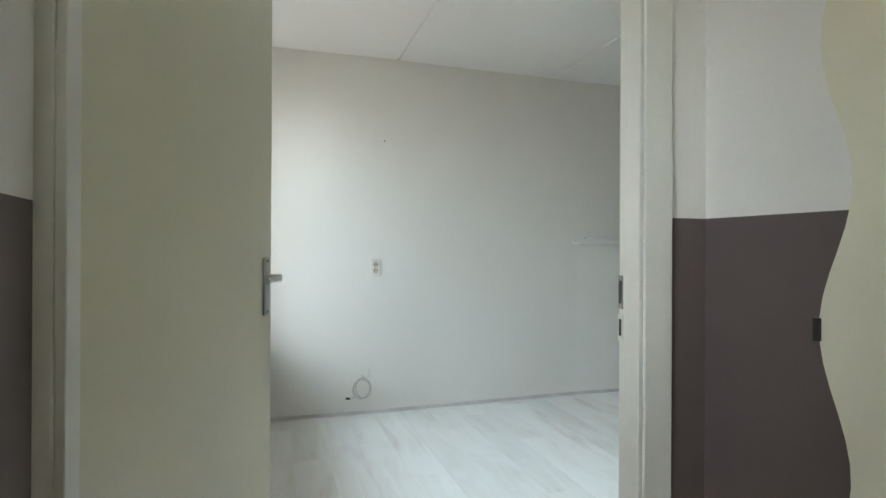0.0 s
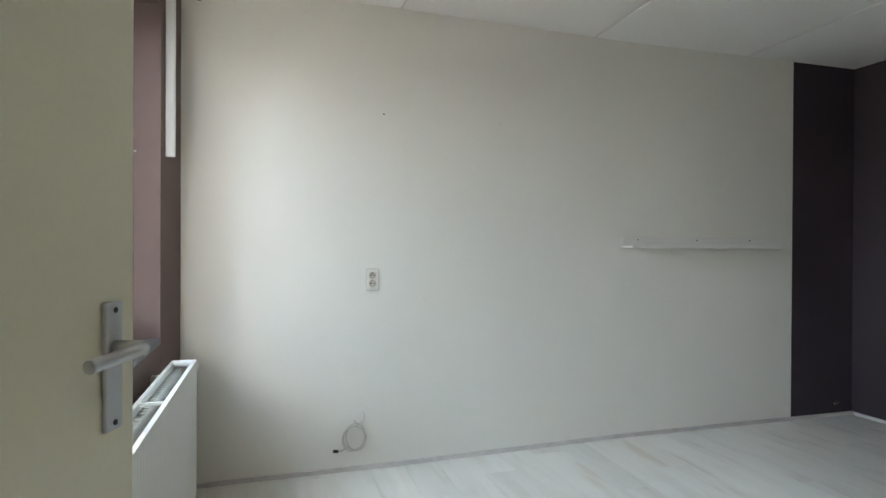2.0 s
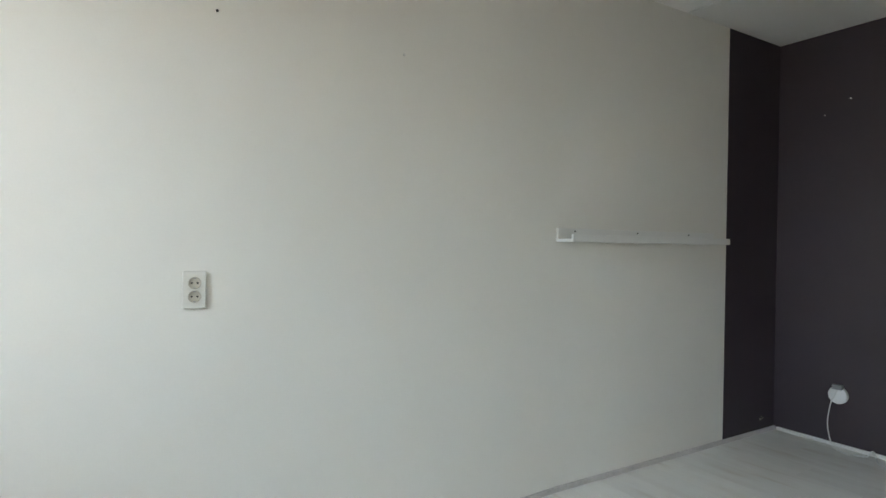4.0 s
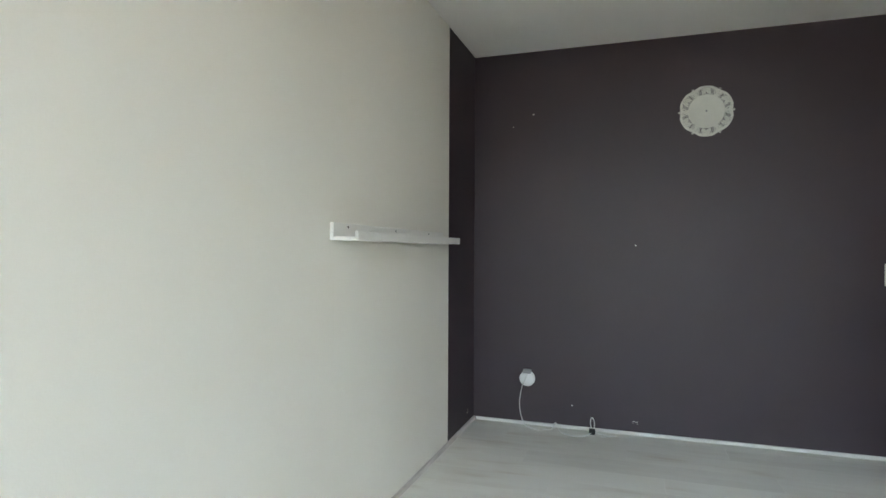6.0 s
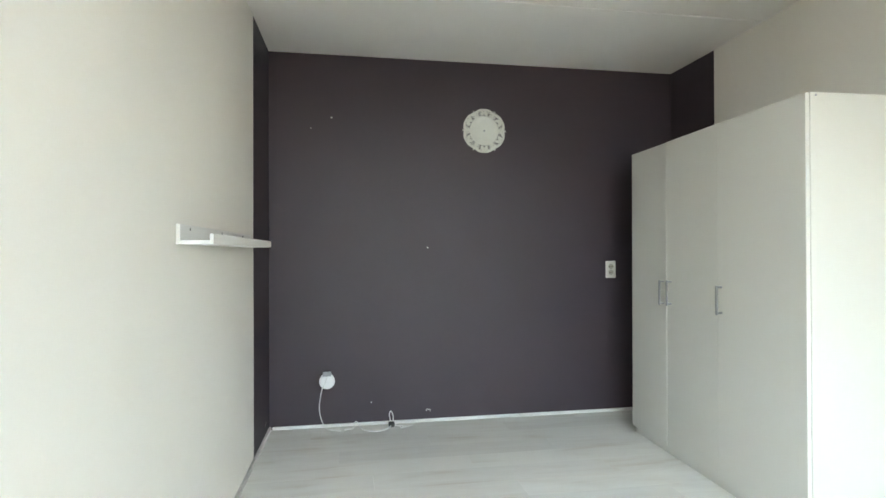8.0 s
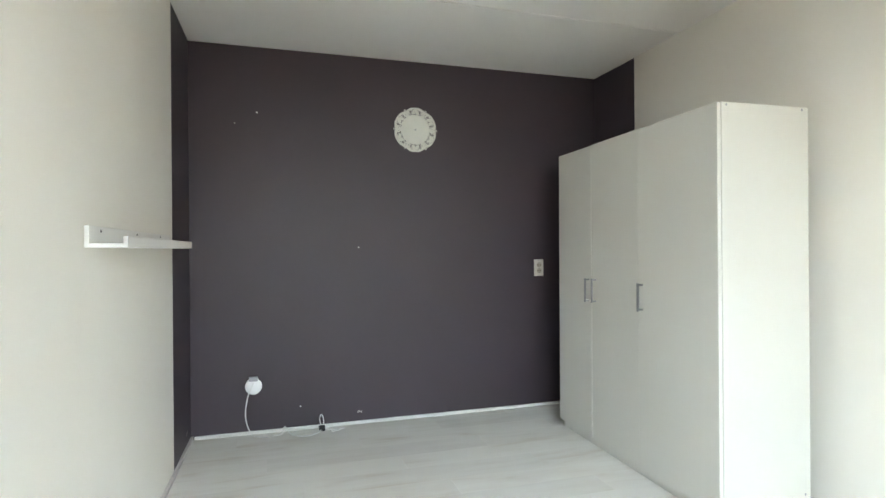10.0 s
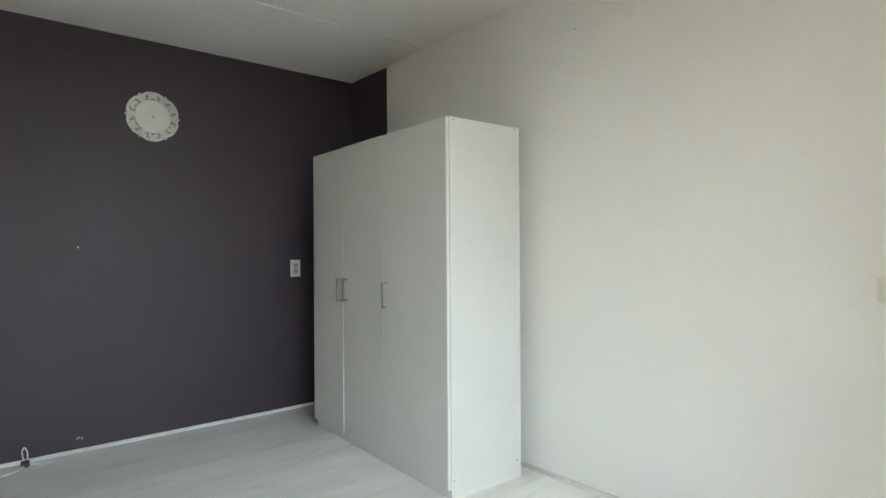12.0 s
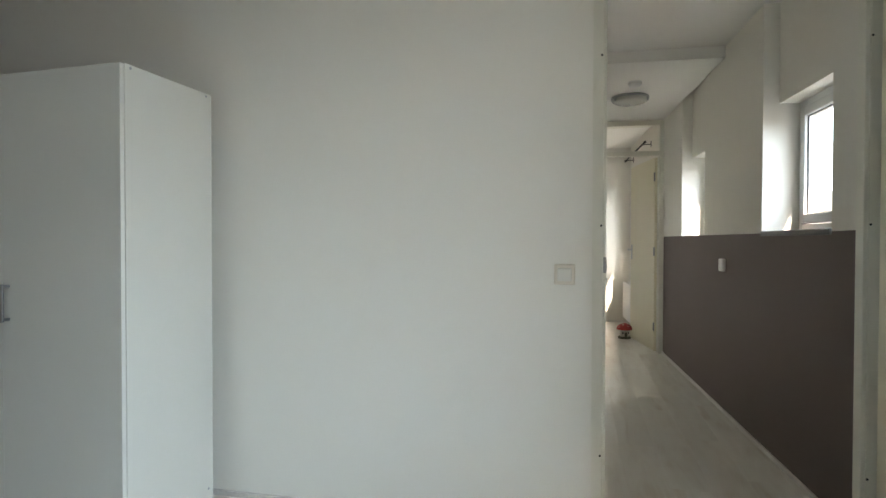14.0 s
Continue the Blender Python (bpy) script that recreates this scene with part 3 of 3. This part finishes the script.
def socket_well(parent, x, z, r=0.0195):
    """A round earthed socket insert in the x, z plane, facing -y."""
    turn = pose(x, 0, z, 90, 0, 0)
    well = part("socket_insert", lathe([(r, 0.0106), (r, 0.0126), (r - 0.0015, 0.0132), (r - 0.003, 0.0116), (0, 0.0116)], 28, turn), INSERT, parent)
    for d in (-0.0085, 0.0085):
        part("pin_hole", cyl(bmesh.new(), (x + d, -0.0112, z), (x + d, -0.0122, z), 0.0033, 10), HOLE, well)
    for d in (r - 0.004, -r + 0.004):
        part("earth_clip", B((x - 0.003, -0.0130, z + d - 0.0015), (x + 0.003, -0.0112, z + d + 0.0015)), STEEL, well)


def double_socket(m, w, h, label, group="double wall sockets"):
    s = thing("double_socket", m, label, "socket", group)
    part("cover_plate", B((-w / 2, -0.011, -h / 2), (w / 2, -0.0003, h / 2), 0.004, 3), SOCKET, s)
    for z in (0.0215, -0.0215):
        socket_well(s, 0, z)
    return s


double_socket(pose(0.457, YA, 1.03), 0.070, 0.120, "ivory double wall socket on the white wall")
double_socket(pose(XB, 0.502, 1.047, 0, 0, -90), 0.077, 0.126, "ivory double wall socket on the purple wall")
double_socket(HALL @ pose(0.62, -5.58, 1.03, 0, 0, 180), 0.075, 0.125, "ivory double wall socket in the far room")


def light_switch(m, label, w=0.082):
    s = thing("light_switch", m, label, "light switch")
    part("cover_plate", B((-w / 2, -0.011, -w / 2), (w / 2, -0.0003, w / 2), 0.004, 3), BEIGE, s)
    part("rocker", B((-0.028, -0.0165, -0.026), (0.028, -0.008, 0.026), 0.0025), SOCKET, s, "", pose(0, 0, 0, 3.5))


light_switch(pose(0.555, 0.0022, 1.043, 0, 0, 181.25), "ivory single light switch on the white wall")
hs = thing("hall_socket", HALL @ pose(0.0, -1.315, 1.013, 0, 0, 90), "white wall socket on the taupe hall wall", "socket")
part("cover_plate", B((-0.043, -0.026, -0.043), (0.043, -0.0003, 0.043), 0.007, 3), PVC, hs)
socket_well(hs, 0, 0)


def lace_plate():
    """A round ornamental plate with a pierced lace rim, hung flat on the purple wall; built facing -y."""
    p = thing("lace_plate", pose(XB, 1.460, 2.038, 0, 0, -90), "white ornamental plate with pierced lace rim hanging on the purple wall", "wall plate")
    turn = pose(0, 0, 0, 90)
    part("centre_dish", lathe([(0.0, 0.010), (0.098, 0.011), (0.103, 0.014), (0.106, 0.011), (0.104, 0.006), (0.0, 0.004)], 48, turn), LACE, p)
    part("hanger", lathe([(0.006, 0.010), (0.006, 0.014), (0.0, 0.015)], 14, turn), STEEL, p)
    rim = bmesh.new()
    n = 216

    def edge(a):
        """The rim's outline: six broad lobes meeting in notches, with a fine picot edge."""
        return 0.1535 - 0.0042 * math.cos(6 * a) - 0.0016 * math.cos(12 * a) + 0.0012 * math.cos(54 * a)

    rings = []
    for y in (-0.0075, -0.0115):
        for inner in (True, False):
            rings.append([])
            for i in range(n):
                a = 2 * math.pi * i / n
                r = edge(a) - (0.0125 + 0.004 * math.cos(12 * a + math.pi) if inner else 0.0)
                rings[-1].append(rim.verts.new((r * math.cos(a), y + (0.0012 if not inner else 0.0), r * math.sin(a))))
    for u, v in ((0, 1), (1, 3), (3, 2), (2, 0)):
        for i in range(n):
            k = (i + 1) % n
            rim.faces.new((rings[u][i], rings[u][k], rings[v][k], rings[v][i]))
    bmesh.ops.recalc_face_normals(rim, faces=rim.faces)
    for i in range(6):
        ca, sa = math.cos(math.pi * i / 3), math.sin(math.pi * i / 3)
        tube([((0.1535 + 0.0045 * math.cos(u)) * ca - 0.0045 * math.sin(u) * sa, -0.009, (0.1535 + 0.0045 * math.cos(u)) * sa + 0.0045 * math.sin(u) * ca) for u in [2 * math.pi * q / 10 for q in range(10)]], 0.0024, 5, closed=True, bm=rim)
    part("rim_band", rim, LACE, p)
    net = bmesh.new()
    for i in range(72):
        b = 2 * math.pi * (i + 0.5) / 72
        tube([(0.103 * math.cos(b), -0.008, 0.103 * math.sin(b)), (0.143 * math.cos(b), -0.008, 0.143 * math.sin(b))], 0.0015, 5, bm=net)
    for r in (0.111, 0.119, 0.127, 0.135):
        tube([(r * math.cos(2 * math.pi * i / 36), -0.008, r * math.sin(2 * math.pi * i / 36)) for i in range(36)], 0.0013, 5, closed=True, bm=net)
    part("lace_net", net, LACE, p)
    for j in range(12):
        a = 2 * math.pi * (j + 3) / 12
        ca, sa = math.cos(a), math.sin(a)
        petal = bmesh.new()
        if j % 2 == 0:
            # a fan: an arch, a small bud inside it and rays that join it to the dish
            for half, low, high in ((0.020, 0.106, 0.143), (0.009, 0.112, 0.132)):
                arch = []
                for i in range(9):
                    u = math.pi * i / 8
                    rr, tt = low + (high - low) * math.sin(u), half * math.cos(u) * (1.0 + 0.25 * math.sin(u))
                    arch.append((rr * ca - tt * sa, -0.010, rr * sa + tt * ca))
                tube(arch, 0.0048, 6, bm=petal)
            for i in range(-3, 4):
                b = a + i * 0.062
                tube([(0.118 * math.cos(a + i * 0.03), -0.010, 0.118 * math.sin(a + i * 0.03)), (0.142 * math.cos(b), -0.010, 0.142 * math.sin(b))], 0.0028, 5, bm=petal)
        else:
            # two leaning leaves below the notch
            for s in (-1, 1):
                leaf_edge = []
                for i in range(10):
                    u = 2 * math.pi * i / 10
                    rr, tt = 0.123 + 0.017 * math.cos(u), s * (0.012 + 0.006 * math.sin(u) + 0.006 * math.cos(u))
                    leaf_edge.append((rr * ca - tt * sa, -0.010, rr * sa + tt * ca))
                tube(leaf_edge, 0.0046, 6, closed=True, bm=petal)
            tube([(0.104 * ca, -0.010, 0.104 * sa), (0.124 * ca, -0.011, 0.124 * sa), (0.142 * ca, -0.010, 0.142 * sa)], 0.0045, 5, bm=petal)
        part("lace_petal", petal, LACE, p)


lace_plate()


def radiator(m, L, D, z0, z1, gap, label):
    """A double panel radiator along y, its front facing +x, hung at a gap from the wall behind it."""
    r = thing("radiator", m, label, "radiator", "panel radiators")
    for a, b in ((D - 0.016, D), (0.0, 0.016)):
        if a > 0:
            n = 240
            face = [(b - 0.0006 + 0.0006 * max(-0.6, min(0.6, math.cos(2 * math.pi * i * 48 / n))) / 0.6, 0.012 + (L - 0.024) * i / n) for i in range(n + 1)]
            f = prism([(a, 0.0), (b - 0.006, 0.0), *face, (b - 0.006, L), (a, L)], z0, z1)
        else:
            f = B((a, 0, z0), (b, L, z1), 0.004)
        part("panel", f, ENAMEL, r)
    fins = bmesh.new()
    n = 44
    for i in range(n):
        y = 0.03 + i * (L - 0.06) / n
        for k in (0, 1):
            ya, yb = y + k * 0.017, y + (k + 1) * 0.017
            xa, xb = (0.0165, 0.047) if k == 0 else (0.047, 0.0165)
            fins.faces.new([fins.verts.new(q) for q in ((xa, ya, z0 + 0.03), (xb, yb, z0 + 0.03), (xb, yb, z1 - 0.024), (xa, ya, z1 - 0.024))])
            fins.faces.new([fins.verts.new(q) for q in ((D - xa, ya, z0 + 0.03), (D - xb, yb, z0 + 0.03), (D - xb, yb, z1 - 0.055), (D - xa, ya, z1 - 0.055))])
    bmesh.ops.solidify(fins, geom=fins.faces[:], thickness=0.001)
    fob = part("fin_pack", fins, ENAMEL, r)
    fob["kind"] = "stuff"
    for y in (0.12, 0.885):
        part("clip_bar", B((0.010, y, z1 - 0.008), (D - 0.008, y + 0.012, z1 + 0.002), 0.001), ENAMEL, r)
    for y in (0.10, L - 0.12):
        part("wall_bracket", B((-gap, y, 0.30), (0.004, y + 0.03, z1 - 0.04), 0.002), ENAMEL, r)
    kx = D * 0.80
    v = cyl(bmesh.new(), (kx, L - 0.001, z1 - 0.045), (kx, L + 0.022, z1 - 0.045), 0.011, 16)
    cyl(v, (kx, L + 0.020, z1 - 0.045), (kx, L + 0.082, z1 - 0.045), 0.020, 20, 0.017, 0.004)
    for i in range(14):
        a = 2 * math.pi * i / 14
        ca, sa = math.cos(a), math.sin(a)
        cyl(v, (kx + 0.0192 * ca, L + 0.024, z1 - 0.045 + 0.0192 * sa), (kx + 0.0170 * ca, L + 0.076, z1 - 0.045 + 0.0170 * sa), 0.0022, 6)
    part("valve_knob", v, PVC, r)
    part("top_fitting", cyl(bmesh.new(), (0.010, L - 0.035, z1 - 0.010), (D - 0.012, L - 0.035, z1 - 0.010), 0.017, 18, bevel=0.003), PVC, r)
    pipe = tube([(D / 2, L - 0.06, z0 + 0.02), (D / 2, L - 0.06, 0.06), (D / 2, L - 0.06, -0.003)], 0.009, 10)
    part("pipe", pipe, ENAMEL, r)
    return r


radiator(pose(-0.487, 1.02, 0), 1.595, 0.105, 0.10, 0.700, 0.061, "white double panel radiator under the window")
radiator(HALL @ pose(0.03, -5.46, 0), 1.10, 0.085, 0.10, 0.600, 0.030, "white double panel radiator in the far room")

tr = thing("cable_trunking", pose(-0.536, 2.762, 0), "white plastic cable trunking on the brown wall", "cable trunking")
part("duct", B((0.0, -0.015, 1.62), (0.034, 0.015, H - 0.002), 0.002), PVC, tr)
part("cover", B((0.032, -0.013, 1.622), (0.039, 0.013, H - 0.004), 0.002), PVC, tr)


def curtain_rod(m, length, label, reach):
    r = thing("curtain_rod", m, label, "curtain rod", "curtain rods")
    part("rod", cyl(bmesh.new(), (0, 0, 0), (0, length, 0), 0.009, 14), DARKSTEEL, r)
    for y in (0, length):
        part("end_knob", lathe([(0, -0.022), (0.012, -0.018), (0.017, 0), (0.012, 0.018), (0, 0.022)], 16, pose(0, y, 0, 90)), DARKSTEEL, r)
    for y in (0.12, length - 0.12):
        part("bracket", B((0.003 - reach, y - 0.008, -0.012), (0.010, y + 0.008, -0.004), 0.002), DARKSTEEL, r)
        part("wall_plate", B((-reach, y - 0.014, -0.04), (0.005 - reach, y + 0.014, 0.03), 0.001), DARKSTEEL, r)
    return r


curtain_rod(pose(XW + 0.09, 0.75, 2.41), 2.09, "dark metal curtain rod over the bedroom window", XW + 0.09 - XR)
curtain_rod(HALL @ pose(0.09, -5.45, 2.31), 1.55, "dark metal curtain rod over the far window", 0.09)

# coil of aerial cable on the white wall
coil = thing("cable_coil", pose(0.36, YA, 0.19), "coiled grey cable with plug hanging from the white wall", "cable")
c = bmesh.new()
for k in range(3):
    pts = []
    for i in range(16):
        a = 2 * math.pi * i / 16
        rr = 0.068 + 0.005 * math.sin(2 * a + 1.7 * k) - 0.004 * k
        pts.append((rr * math.cos(a) * 0.88 + 0.004 * k, -0.010 - 0.007 * k, rr * math.sin(a) * 1.06 - 0.010))
    tube(pts, 0.0034, 7, closed=True, bm=c)
part("loop", c, CABLE, coil)
c = tube([(0.004, -0.001, 0.082), (0.006, -0.016, 0.074), (0.02, -0.018, 0.055), (0.050, -0.017, 0.020), (0.062, -0.016, -0.02)], 0.0034, 7)
tube([(0.004, -0.012, 0.080), (0.030, -0.02, 0.066), (0.052, -0.022, 0.082), (0.056, -0.02, 0.108), (0.046, -0.018, 0.128)], 0.0016, 6, bm=c)
part("tail", c, CABLE, coil)
c = tube([(-0.045, -0.024, -0.058), (-0.07, -0.024, -0.072), (-0.086, -0.024, -0.073)], 0.0036, 7)
part("lead", c, CABLE, coil)
part("plug", cyl(bmesh.new(), (-0.084, -0.024, -0.073), (-0.112, -0.024, -0.069), 0.008, 14, bevel=0.002), BLACK, coil, "black aerial plug")

# round box with a lead on the purple wall
jb = thing("junction_box", pose(XB, 2.556, 0.312, 0, 0, -90), "round white junction box with lead on the purple wall", "junction box")
part("cover", lathe([(0.052, 0.0005), (0.052, 0.018), (0.047, 0.024), (0.0, 0.025)], 36, pose(0, 0, 0, 90)), PVC, jb)
part("clamp", B((-0.027, -0.034, 0.036), (0.027, -0.004, 0.064), 0.003), STEEL, jb, "grey cable clamp")
lead = tube([(0.004, -0.030, 0.036), (-0.010, -0.029, 0.0), (-0.030, -0.026, -0.045), (-0.046, -0.02, -0.12), (-0.050, -0.02, -0.19), (-0.034, -0.03, -0.26), (-0.005, -0.05, -0.303), (0.05, -0.09, -0.3085), (0.09, -0.11, -0.3085)], 0.0036, 7)
part("lead", lead, WHITECABLE, jb)
fl = thing("loose_cable", pose(3.90, 2.13, 0), "loose white cable with black plug on the floor", "cable")
c = tube([(0.01, 0.31, 0.0045), (0.03, 0.255, 0.006), (0.06, 0.24, 0.035), (0.055, 0.225, 0.035), (0.02, 0.20, 0.006), (-0.03, 0.17, 0.0045), (-0.06, 0.11, 0.0045), (-0.04, 0.05, 0.0045), (0.0, 0.01, 0.010), (0.03, 0.0, 0.02)], 0.0036, 7)
part("lead", c, WHITECABLE, fl)
c = tube([(0.03, 0.0, 0.02), (0.055, 0.010, 0.07), (0.058, 0.0, 0.098), (0.055, -0.014, 0.07), (0.03, -0.02, 0.015), (0.02, -0.08, 0.005), (0.0, -0.11, 0.0045), (-0.02, -0.06, 0.0045), (0.03, -0.15, 0.0045)], 0.0034, 7)
part("loop", c, WHITECABLE, fl)
part("plug", B((0.005, -0.022, 0.0005), (0.045, 0.018, 0.034), 0.008, 3), BLACK, fl, "black plug")


# nails, holes and scuffs in the walls
def nail(x, y, z, way, material=None, r=0.0045, label="small dark nail sticking out of the wall"):
    n = thing("nail", Matrix.Translation((x, y, z)) @ Vector(way).to_track_quat("Z", "Y").to_matrix().to_4x4(), label, "nail", "wall nails")
    part("head", lathe([(0, 0.010), (r, 0.0095), (r, 0.0075), (r * 0.45, 0.0072), (r * 0.45, -0.006), (0, -0.006)], 12), material or DARKSTEEL, n)


nail(0.516, YA, 1.931, (0, -1, 0))
nail(-0.650, WY1, 1.63, (0, -1, 0), TRIM, 0.005, "white painted screw head in the mauve window reveal")
nail(1.21, north(1.21), 1.928, (0, -1, 0), TRIM, 0.006)
for y, z, r in ((2.522, 2.092, 0.0055), (1.867, 1.21, 0.0045), (2.26, 0.155, 0.0045), (2.659, 2.016, 0.0028)):
    nail(XB, y, z, (-1, 0, 0), WHITECABLE, r, "pale plugged screw hole in the purple wall")
for x, z in ((1.993, 2.333), (1.79, 2.272)):
    nail(x, 0.032, z, (0, 1, 0), STEEL, 0.0028)
# chipped paint low on the purple walls
for k, (o, way) in enumerate((((3.86, north(3.86), 0.095), (0, -1, 0)), ((XB, 1.87, 0.075), (-1, 0, 0)))):
    chip = thing("paint_chip", Matrix.Translation(o) @ Vector(way).to_track_quat("Z", "Y").to_matrix().to_4x4(), "pale chipped scuff in the purple paint", "scuff", "paint scuffs")
    for j in range(5):
        x, y, s = random.uniform(-0.04, 0.04), random.uniform(-0.02, 0.02), random.uniform(0.003, 0.010)
        ol = [(x + s * random.uniform(0.5, 1.3) * math.cos(a * math.pi / 4), y + 0.5 * s * random.uniform(0.5, 1.3) * math.sin(a * math.pi / 4)) for a in range(8)]
        part("chip", prism(ol, 0.0002, 0.0012), CABLE, chip)


# ---- hall and far room things ----
def ceiling_lamp(m):
    l = thing("ceiling_lamp", m, "round ceiling lamp with frosted glass bowl, switched off", "ceiling lamp")
    part("base", lathe([(0, -0.001), (0.155, -0.001), (0.160, -0.012), (0.160, -0.022), (0.0, -0.022)], 48), STEEL, l)
    part("glass_bowl", lathe([(0.150, -0.022), (0.148, -0.040), (0.125, -0.055), (0.07, -0.065), (0, -0.068)], 48), SMOKEGLASS, l)
    for i in range(3):
        a = 2 * math.pi * i / 3 + 0.6
        part("clip", B((-0.008, -0.006, -0.05), (0.008, 0.008, -0.01), 0.002), STEEL, l, "", pose(0.157 * math.cos(a), 0.157 * math.sin(a), 0, 0, 0, math.degrees(a) + 90))
    part("finial", lathe([(0.010, -0.066), (0.011, -0.072), (0.006, -0.077), (0, -0.078)], 16), STEEL, l)


ceiling_lamp(pose(0.058, -2.84, H - 0.082))
sd = thing("smoke_detector", pose(0.062, -2.37, H - 0.082), "white round smoke detector under the hall ceiling", "smoke detector")
part("body", lathe([(0.052, -0.0005), (0.052, -0.018), (0.045, -0.034), (0, -0.038)], 36), PVC, sd)
part("vent_ring", lathe([(0.0525, -0.012), (0.054, -0.015), (0.0525, -0.019)], 36), TRIM, sd)


def toadstool(m):
    """A small red and white toadstool cottage of painted plaster."""
    t = thing("toadstool_ornament", m, "small red and white toadstool house ornament on the floor", "ornament")
    part("base", lathe([(0, 0.0), (0.072, 0.0), (0.076, 0.012), (0.066, 0.024), (0.0, 0.026)], 24), TOYGREEN, t)
    part("stem", lathe([(0.052, 0.02), (0.049, 0.06), (0.044, 0.10), (0.048, 0.115), (0, 0.115)], 24), TOYWHITE, t)
    cap = part("cap", lathe([(0.044, 0.108), (0.088, 0.106), (0.094, 0.116), (0.082, 0.145), (0.052, 0.170), (0.02, 0.182), (0, 0.184)], 28), RED, t)
    for i in range(9):
        a = 2.4 * i
        r = 0.03 + 0.006 * i
        zz = 0.184 - 0.062 * (r / 0.09) ** 2
        part("spot", lathe([(0, 0.006), (0.009, 0.004), (0.011, -0.002), (0, -0.004)], 10, Matrix.Translation((r * math.cos(a), r * math.sin(a), zz))), TOYWHITE, cap)
    part("door", B((-0.016, 0.046, 0.024), (0.016, 0.056, 0.078), 0.006), TOYGREEN, t)
    for x in (-0.034, 0.034):
        part("window", B((x - 0.008, 0.036, 0.06), (x + 0.008, 0.046, 0.08), 0.002), HOLE, t)


toadstool(pose(-0.065, -4.74, 0.0, 0, 0, 15))

# ---- floor planks ----
PW, PL = 0.192, 1.285
meshes = {}


def plank(x0, y0, x1, y1):
    key = (round(x1 - x0, 4), round(y1 - y0, 4))
    if key not in meshes:
        b = B((0.00012, 0.00012, -0.008), (key[0] - 0.00012, key[1] - 0.00012, 0.0), 0.00035, 1)
        meshes[key] = bpy.data.meshes.new("plank")
        b.to_mesh(meshes[key])
        b.free()
        meshes[key].materials.append(PLANK)
    o = new("plank", meshes[key])
    o.parent = FLOOR
    o.matrix_basis = pose(x0, y0, random.uniform(-0.0001, 0.0))


def lay(x0, x1, y0, y1):
    """Planks along y in rows of staggered lengths."""
    x, i = x0, 0
    while x < x1 - 1e-6:
        xe = min(x + PW, x1)
        y = y0 - ((i * 0.43) % 1.0) * PL
        while y < y1 - 1e-6:
            a, b = max(y, y0), min(y + PL, y1)
            if b - a > 1e-3:
                plank(x, a, xe, b)
            y += PL
        x, i = xe, i + 1


lay(XW - 0.212, XB, -0.06, YA + 0.05)
lay(-0.70, 0.85, -4.0, -0.06)
lay(-0.45, 3.2, -6.3, -4.0)
